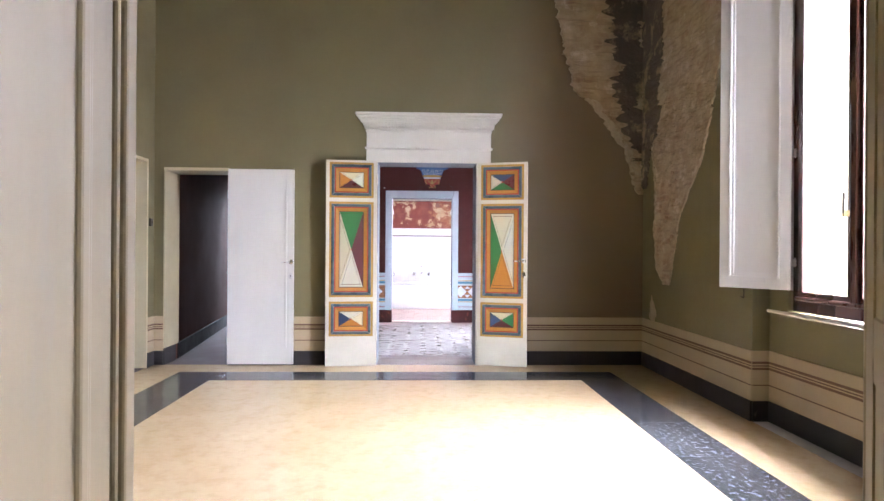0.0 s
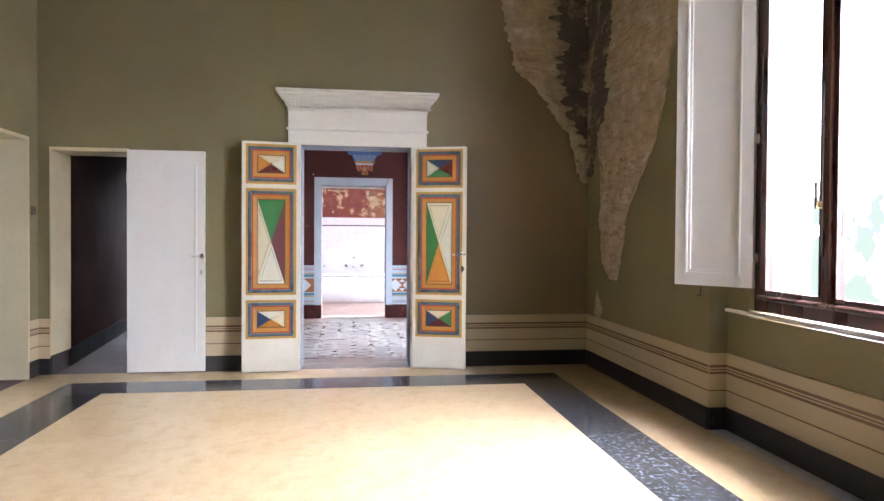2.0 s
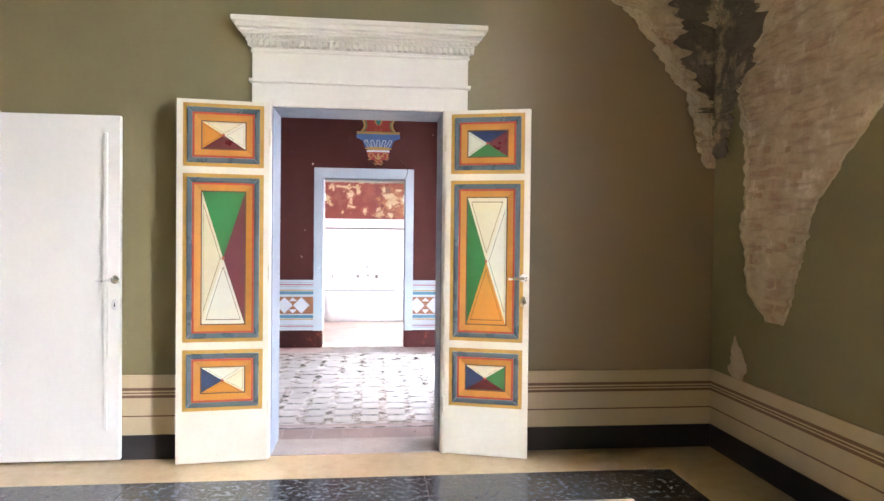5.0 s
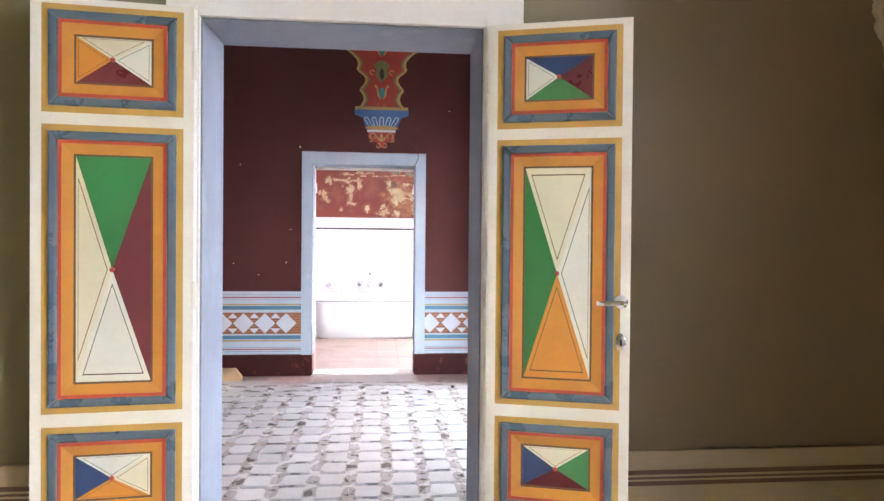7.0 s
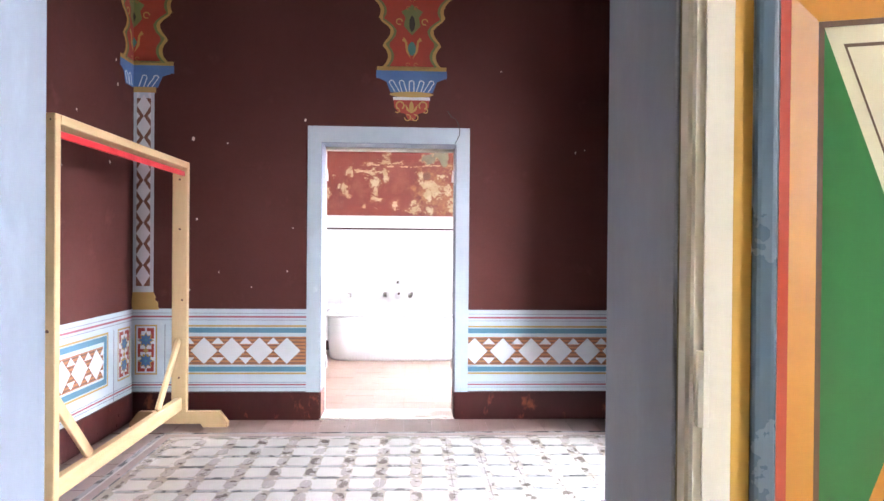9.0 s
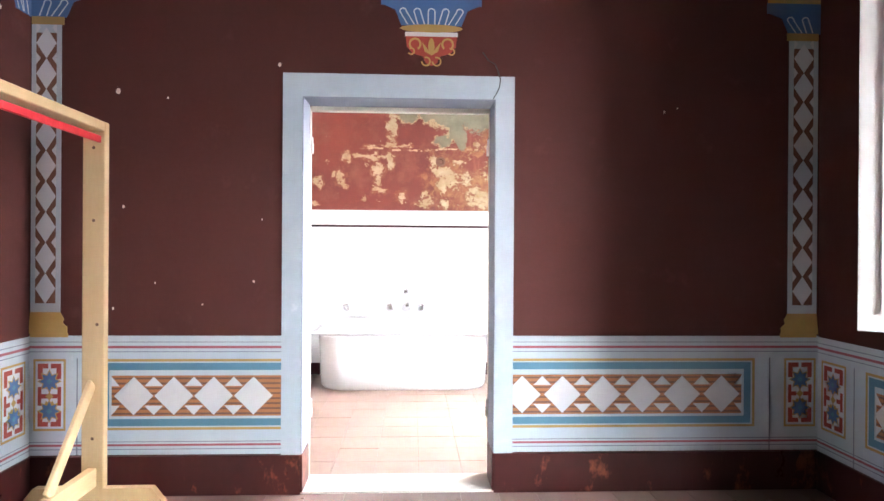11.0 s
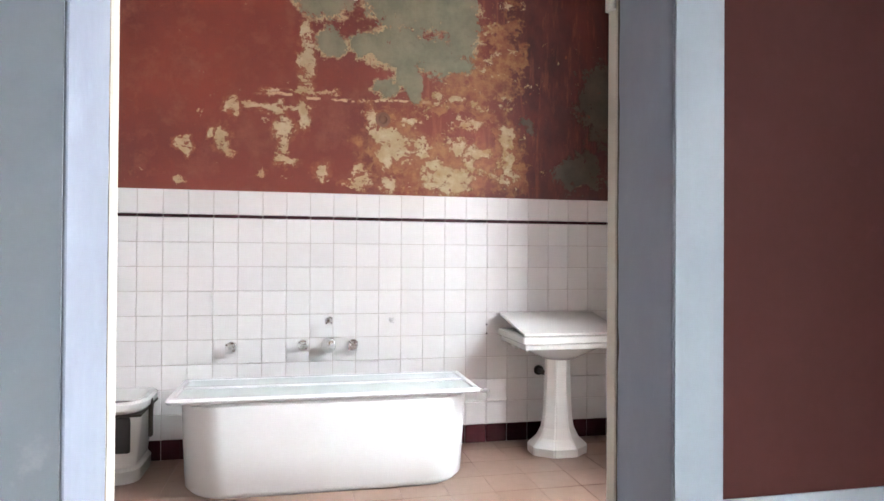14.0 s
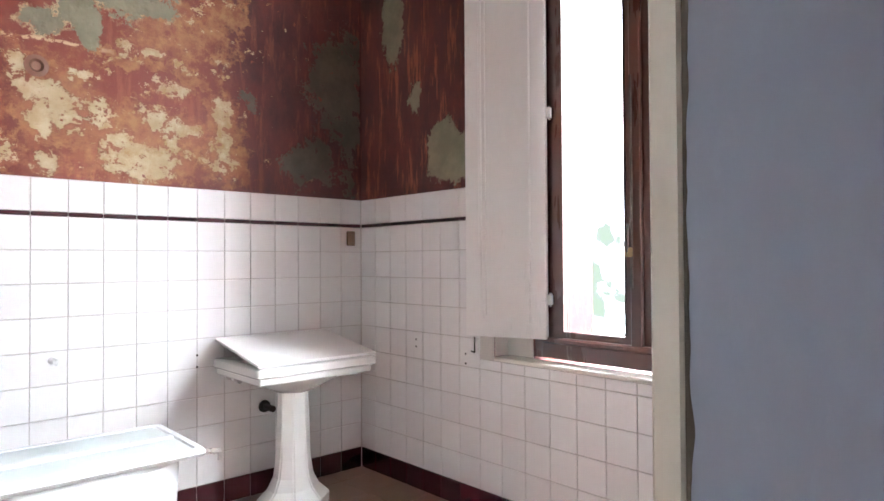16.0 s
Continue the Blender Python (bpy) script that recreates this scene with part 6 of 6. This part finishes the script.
tub = thing("bathtub", "white enamelled bathtub with rounded ends and a flat covered top", "bathtub")
part("skirt", loft([rrect(-0.165, 1.325, 12.150, 12.625, 0.24, 0.0, 10), rrect(-0.185, 1.345, 12.130, 12.64, 0.24, 0.03, 10), rrect(-0.195, 1.355, 12.125, 12.645, 0.23, 0.25, 10), rrect(-0.200, 1.360, 12.12, 12.65, 0.22, 0.48, 10), rrect(-0.185, 1.345, 12.14, 12.635, 0.20, 0.498, 10)]), ENAMEL, tub, "", True)
part("rim", loft([rrect(-0.17, 1.33, 12.15, 12.625, 0.18, 0.494, 10), rrect(-0.240, 1.400, 12.120, 12.660, 0.03, 0.500, 10), rrect(-0.250, 1.410, 12.110, 12.667, 0.03, 0.515, 10), rrect(-0.240, 1.400, 12.120, 12.660, 0.03, 0.530, 10), rrect(-0.215, 1.375, 12.145, 12.637, 0.03, 0.531, 10), rrect(-0.210, 1.370, 12.150, 12.633, 0.03, 0.522, 10)]), ENAMEL, tub, "", True)
for a, b in ((12.155, 12.372), (12.420, 12.628)):
    part("cover_panel", rbox(-0.20, 1.36, a, b, 0.520, 0.527, 0.003), P_GREYGREEN, tub, "flat grey green cover panel")
part("cover_ridge", rbox(-0.205, 1.365, 12.374, 12.418, 0.520, 0.538, 0.006, 2), ENAMEL, tub)
part("rim_tap", tube((1.410, 12.135, 0.515), (1.448, 12.095, 0.515), 0.012), CHROME, tub, "small chrome tap at the rim's end")
part("rim_tap_spout", tube((1.446, 12.095, 0.515), (1.446, 12.095, 0.48), 0.009), CHROME, tub)


def valve(x, z, r, label, spout=False):
    v = thing("bath_valve", label, "tap", "bath taps")
    y, r = YC - 0.012, r * 1.3
    part("rosette", lathe([(r, 0), (r, 0.006), (r * 0.6, 0.016)], 16, (x, y, z), "y"), CHROME, v, "", True)
    part("stem", tube((x, y, z), (x, y - 0.05, z), r * 0.35), CHROME, v, "", True)
    if spout:
        part("knob", lathe([(r * 0.5, 0.03), (r * 0.95, 0.045), (r * 0.95, 0.075), (r * 0.6, 0.085)], 16, (x, y, z), "y"), CHROME, v, "", True)
        part("spout", tube((x, y - 0.05, z - 0.005), (x + 0.004, y - 0.095, z - 0.018), 0.014), CHROME, v, "", True)
    else:
        part("knob", lathe([(r * 0.45, 0.02), (r * 0.8, 0.032), (r * 0.85, 0.05), (r * 0.5, 0.062)], 14, (x, y, z), "y"), CHROME, v, "", True)
        for k in range(4):
            a = radians(45 + 90 * k)
            part("cross_arm", tube((x, y - 0.052, z), (x + r * 1.1 * math.cos(a), y - 0.052, z + r * 1.1 * math.sin(a)), 0.007), CHROME, v)
    return v


valve(-0.006, 0.682, 0.028, "worn chrome tap on the white tiles")
valve(0.433, 0.686, 0.028, "worn chrome tap on the white tiles")
valve(0.594, 0.688, 0.036, "round chrome bath mixer with a short spout", True)
valve(0.747, 0.684, 0.028, "worn chrome tap on the white tiles")
valve(0.592, 0.846, 0.020, "small chrome shower fitting on the white tiles")
valve(1.000, 0.842, 0.012, "small chrome pipe end on the white tiles")

basin = thing("pedestal_basin", "white porcelain washbasin on an octagonal pedestal with a tilted lid", "washbasin")
m = Matrix.Translation((2.055, 12.585, 0)) @ Matrix.Diagonal((1, 0.80, 1, 1)) @ pose(0, 0, 0, 0, 0, 22.5)
bm = lathe([(0.198, 0), (0.200, 0.05), (0.186, 0.066), (0.142, 0.105), (0.112, 0.165), (0.097, 0.26), (0.088, 0.45), (0.082, 0.625)], 8)
bm.transform(m)
bmesh.ops.bevel(bm, geom=[e for e in bm.edges if abs(e.verts[0].co.z - e.verts[1].co.z) > 0.01], offset=0.008, segments=2, affect="EDGES")
part("pedestal", bm, PORCELAIN, basin)
bm = lathe([(0.095, 0.60), (0.17, 0.635), (0.25, 0.672), (0.292, 0.695)], 28)
bm.transform(Matrix.Translation((2.07, 12.60, 0)) @ Matrix.Diagonal((1, 0.82, 1, 1)))
part("bowl_underside", bm, PORCELAIN, basin, "", True)
part("lower_ledge", rbox(1.755, 2.405, 12.365, 12.862, 0.690, 0.728, 0.010, 3), PORCELAIN, basin)
bm = loft([rrect(1.742, 2.418, 12.352, 12.863, 0.02, 0.729), rrect(1.735, 2.425, 12.345, 12.864, 0.02, 0.735), rrect(1.735, 2.425, 12.345, 12.864, 0.02, 0.770), rrect(1.745, 2.415, 12.355, 12.862, 0.02, 0.776), rrect(1.80, 2.36, 12.41, 12.76, 0.08, 0.774), rrect(1.84, 2.32, 12.45, 12.72, 0.10, 0.70)])
part("basin_body", bm, PORCELAIN, basin, "", True)
ang = math.degrees(math.atan2(0.088, 0.50))
bm = rbox(1.742, 2.420, 0, 0.505, 0, 0.016, 0.005, 2)
bm.transform(Matrix.Translation((0, 12.350, 0.780)) @ pose(0, 0, 0, ang, 0, 0))
part("lid", bm, PORCELAIN, basin, "pale lid propped up at the back")
part("waste_pipe", tube((2.03, 12.76, 0.48), (2.03, YC - 0.01, 0.48), 0.018), IRON, basin, "dark waste pipe")
part("pipe_flange", lathe([(0.034, 0), (0.034, 0.01), (0.025, 0.02)], 14, (2.03, YC - 0.011, 0.48), "y"), IRON, basin, "", True)
part("feed_stub", tube((1.82, 12.74, 0.665), (1.82, YC - 0.01, 0.665), 0.011), CHROME, basin)
part("feed_cap", lathe([(0.015, 0), (0.015, 0.02)], 12, (1.82, 12.74, 0.665), "y"), CHROME, basin)

wc = thing("toilet_pedestal", "white porcelain toilet pedestal with a dark open side", "toilet", "", pose(-0.055, 0.075, 0))
part("foot", loft([rrect(-0.80, -0.400, 12.39, 12.80, 0.09, 0.0), rrect(-0.80, -0.395, 12.385, 12.80, 0.09, 0.07), rrect(-0.785, -0.410, 12.40, 12.80, 0.09, 0.085)]), PORCELAIN, wc, "", True)
part("body", loft([rrect(-0.775, -0.420, 12.41, 12.80, 0.07, 0.085), rrect(-0.785, -0.405, 12.40, 12.80, 0.07, 0.20), rrect(-0.79, -0.385, 12.39, 12.80, 0.07, 0.375)]), PORCELAIN, wc, "", True)
part("opening", rbox(-0.74, -0.435, 12.381, 12.41, 0.17, 0.37, 0.012, 2), BLACKBASE, wc, "dark brown open recess")
part("bowl_rim", loft([rrect(-0.80, -0.385, 12.37, 12.80, 0.12, 0.385), rrect(-0.83, -0.360, 12.34, 12.82, 0.14, 0.41), rrect(-0.835, -0.355, 12.335, 12.82, 0.14, 0.445), rrect(-0.82, -0.37, 12.35, 12.81, 0.13, 0.455), rrect(-0.79, -0.40, 12.39, 12.78, 0.12, 0.45), rrect(-0.74, -0.45, 12.45, 12.72, 0.10, 0.37)]), PORCELAIN, wc, "", True)
part("gasket", rbox(-0.80, -0.372, 12.36, 12.81, 0.374, 0.388, 0.006), IRON, wc, "dark perished gasket")
part("strap", rbox(-0.372, -0.35, 12.52, 12.55, 0.22, 0.44, 0.006), IRON, wc, "dark hanging strap")

ob = thing("wall_socket", "small dark grey electric box on the tiles", "socket")
part("box", rbox(2.578, 2.632, YC - 0.03, YC - 0.010, 1.380, 1.470, 0.005, 2), P_DARK, ob)
part("cover", rbox(2.588, 2.622, YC - 0.034, YC - 0.030, 1.40, 1.45, 0.002), P_DARK, ob)
ob = thing("lamp_holder", "white porcelain lamp holder on the peeling wall", "lamp holder")
part("holder", lathe([(0.02, 0), (0.035, 0.02), (0.03, 0.06), (0.018, 0.08)], 14, (0.745, YC, 2.965), "y"), PORCELAIN, ob, "", True)
ob = thing("pipe_stub", "rusty pipe hole in the peeling wall", "pipe")
part("stub", lathe([(0.045, 0), (0.05, 0.012), (0.03, 0.018), (0.02, 0.006)], 14, (0.935, YC, 2.163), "y"), F_BROWN, ob, "", True)
for x, y, z in ((1.655, 0, 0.80), (1.655, 0, 0.74)):
    ob = thing("screw_hole", "small dark plug hole in the tiles", "hole")
    part("plug", lathe([(0.006, 0), (0.006, 0.0125)], 8, (x, YC, z), "y"), IRON, ob)
for y, z in ((12.33, 0.84), (12.33, 0.80), (11.93, 0.80), (11.93, 0.75)):
    ob = thing("screw_hole", "small dark plug hole in the tiles", "hole")
    part("plug", lathe([(0.006, 0), (0.006, 0.0125)], 8, (XR3, y, z), "x"), IRON, ob)
    ob.children[0].data.transform(Matrix.Translation((-0.0125, 0, 0)))


# ---------------------------------------------------------------- pieces: tiles and slabs
def shared(name, mesh, parent, m):
    o = new(name, mesh)
    o.parent = parent
    o.matrix_basis = m
    return o


def bevel_tile(name, w, h, t, material, r=0.003):
    """A tile standing in the x-z plane, its face towards -y."""
    bm = rbox(-w / 2, w / 2, -t, 0, -h / 2, h / 2, r)
    return mesh_of(name, bm, material)


PX, PZ, Z0 = 0.1477, 0.1520, 0.125
TZ = [Z0 + PZ * (k + 0.5) for k in range(9)] + [Z0 + 9 * PZ + 0.022 + 0.075]
TOPZ = TZ[-1] + 0.077
tile_m = bevel_tile("tile", PX - 0.0026, PZ - 0.0026, 0.008, GLAZED, 0.002)
base_m = bevel_tile("base_tile", PX - 0.0035, Z0 - 0.004, 0.010, REDGLAZE)
strip_m = bevel_tile("border_tile", PX - 0.003, 0.019, 0.010, REDGLAZE, 0.004)


def tiled(name, bm, label, m, u0, u1, keep, back=True):
    backing = struct(name, bm, WALLGROUT, label, "tiled wall")
    n = int((u1 - u0) / PX) + 1
    for k in range(n):
        u = u1 - PX * (k + 0.5) if back else u0 + PX * (k + 0.5)
        if u - PX / 2 < u0 - 0.001 or u + PX / 2 > u1 + 0.001:
            continue
        for z in TZ:
            if keep(u, z):
                j = random.uniform
                shared("tile", tile_m, backing, m @ pose(u, -0.003, z, j(-0.25, 0.25), 0, j(-0.25, 0.25)))
        if keep(u, Z0 / 2):
            shared("base_tile", base_m, backing, m @ pose(u, -0.003, Z0 / 2))
        if keep(u, Z0 + 9 * PZ + 0.01):
            shared("border_tile", strip_m, backing, m @ pose(u, -0.003, Z0 + 9 * PZ + 0.011))


random.seed(5)
bm = bmesh.new()
box(bm, -1.3, XR3 - 0.003, YC - 0.0055, YC, 0, TOPZ)
tiled("tiles_north_bathroom", bm, "white glazed tiles with an oxblood stripe and base", pose(0, YC, 0), -1.29, XR3 - 0.012, lambda u, z: True)
bm = wall_boxes("y", YB2, YC - 0.006, XR3 - 0.0055, XR3, 0, TOPZ, [(W3[0], W3[1], W3[2], TOPZ)])
tiled("tiles_east_bathroom", bm, "white glazed tiles with an oxblood stripe and base", pose(XR3, 0, 0, 0, 0, -90), -(YC - 0.012), -YB2, lambda u, z: z < W3[2] - 0.07 or not (W3[0] - 0.074 < -u < W3[1] + 0.074), False)

cut_m = bevel_tile("cut_tile", PX - 0.0026, W3[2] - (Z0 + 4 * PZ) - 0.004, 0.008, GLAZED, 0.002)
u = YC - 0.012 - PX / 2
while u > W3[0] - 0.074:
    if u < W3[1] + 0.074:
        shared("cut_tile", cut_m, bpy.data.objects["tiles_east_bathroom"], pose(XR3, u, (W3[2] + Z0 + 4 * PZ) / 2, 0, 0, -90) @ pose(0, -0.003, 0))
    u -= PX

# bathroom floor
S = 0.25
bm = rbox(-S / 2 + 0.001, S / 2 - 0.001, -S / 2 + 0.001, S / 2 - 0.001, -0.008, 0, 0.001)
ft = mesh_of("floor_tile", bm, TERRACOTTA)
y = YB2 + S / 2
while y < YC - 0.02:
    x = -1.3 + S / 2
    while x < XR3:
        shared("floor_tile", ft, floor3, pose(x, y, random.uniform(-0.0012, 0), 0, 0, random.choice((0, 90, 180, 270))))
        x += S
    y += S

# dark marble border of the green room
def slab(x0, x1, y0, y1):
    part("border_slab", rbox(x0 + 0.001, x1 - 0.001, y0 + 0.001, y1 - 0.001, -0.012, 0.0008, 0.0012), DARKSTONE, floor1)


L = 0.785
for y0, y1 in ((FB[4], FB[5]), (FB[6], FB[7])):
    xs = [FB[0]] + [x for x in [FB[0] + 0.43 + L * k for k in range(8)] if x < FB[3] - 0.2] + [FB[3]]
    for a, b in zip(xs, xs[1:]):
        slab(a, b, y0, y1)
for x0, x1 in ((FB[0], FB[1]), (FB[2], FB[3])):
    n = 6
    for k in range(n):
        slab(x0, x1, FB[5] + (FB[6] - FB[5]) * k / n, FB[5] + (FB[6] - FB[5]) * (k + 1) / n)


# cement tiles of the red room
def cement_tile():
    bm = bmesh.new()
    me = bpy.data.meshes.new("cement_tile")
    for mt in (TILE_TAUPE, TILE_WHITE, TILE_BROWN, TILE_GREY):
        me.materials.append(mt)
    box(bm, -0.0995, 0.0995, -0.0995, 0.0995, -0.008, 0)

    def inlay(pts, idx):
        n0 = len(bm.faces)
        prism(bm, pts, -0.002, 0.0010, "z")
        bm.faces.ensure_lookup_table()
        for f in bm.faces[n0:]:
            f.material_index = idx
    def soft(cu, cv, a, b, c):
        return [(cu + su * (a - c + c * math.cos(t)), cv + sv * (b - c + c * math.sin(t))) for su, sv, turn in ((1, 1, 1), (-1, 1, -1), (-1, -1, 1), (1, -1, -1)) for t in [radians(q) for q in ((0, 30, 60, 90) if turn > 0 else (90, 60, 30, 0))]]
    inlay(soft(0, 0, 0.064, 0.077, 0.026), 1)
    for s in (-1, 1):
        inlay([(s * 0.0994, -0.062), (s * 0.0994, 0.062), (s * 0.088, 0.060), (s * 0.076, 0.046), (s * 0.071, 0.024), (s * 0.071, -0.024), (s * 0.076, -0.046), (s * 0.088, -0.060)], 2)
        inlay([(-0.074, s * 0.0994), (0.074, s * 0.0994), (0.064, s * 0.084), (-0.064, s * 0.084)], 3)
    bmesh.ops.recalc_face_normals(bm, faces=bm.faces[:])
    bm.to_mesh(me)
    bm.free()
    return me


ct = cement_tile()
CT = (-0.804, 2.396, 6.511, 9.267)
nx, ny = 16, 15
sx, sy = (CT[1] - CT[0]) / nx / 0.2, (CT[3] - CT[2]) / ny / 0.2
for i in range(nx):
    for j in range(ny):
        shared("cement_tile", ct, floor2, pose(CT[0] + 0.2 * sx * (i + 0.5), CT[2] + 0.2 * sy * (j + 0.5), -0.0008, 0, 0, random.choice((0, 180))) @ Matrix.Diagonal((sx, sy, 1, 1)))
e = 0.0
for w, mt in ((0.030, TILE_TAUPE), (0.012, TILE_GREY), (0.050, TILE_EDGE), (0.012, TILE_WHITE), (0.030, TILE_GREY)):
    bm = ring(CT[0] - e - w, CT[1] + e + w, CT[2] - e - w, CT[3] + e + w, w - 0.001, -0.008, -0.0004)
    bm.transform(Matrix(((1, 0, 0, 0), (0, 0, 1, 0), (0, 1, 0, 0), (0, 0, 0, 1))))
    part("border_line", bm, mt, floor2)
    e += w
et_x = mesh_of("edge_tile", rbox(-0.099, 0.099, -0.163, 0.163, -0.008, 0, 0.0015), TILE_EDGE)
for k in range(22):
    x = XL2 + 0.1 + 0.2 * k
    if x > XR2:
        break
    for y in (CT[3] + e + 0.164, CT[2] - e - 0.164):
        shared("edge_tile", et_x, floor2, pose(x, y, -0.0004))
for k in range(14):
    y = CT[2] - e + 0.1 + 0.2 * k
    if y > CT[3] + e:
        break
    for x in (CT[0] - e - 0.164, CT[1] + e + 0.164):
        shared("edge_tile", et_x, floor2, pose(x, y, -0.0008, 0, 0, 90))
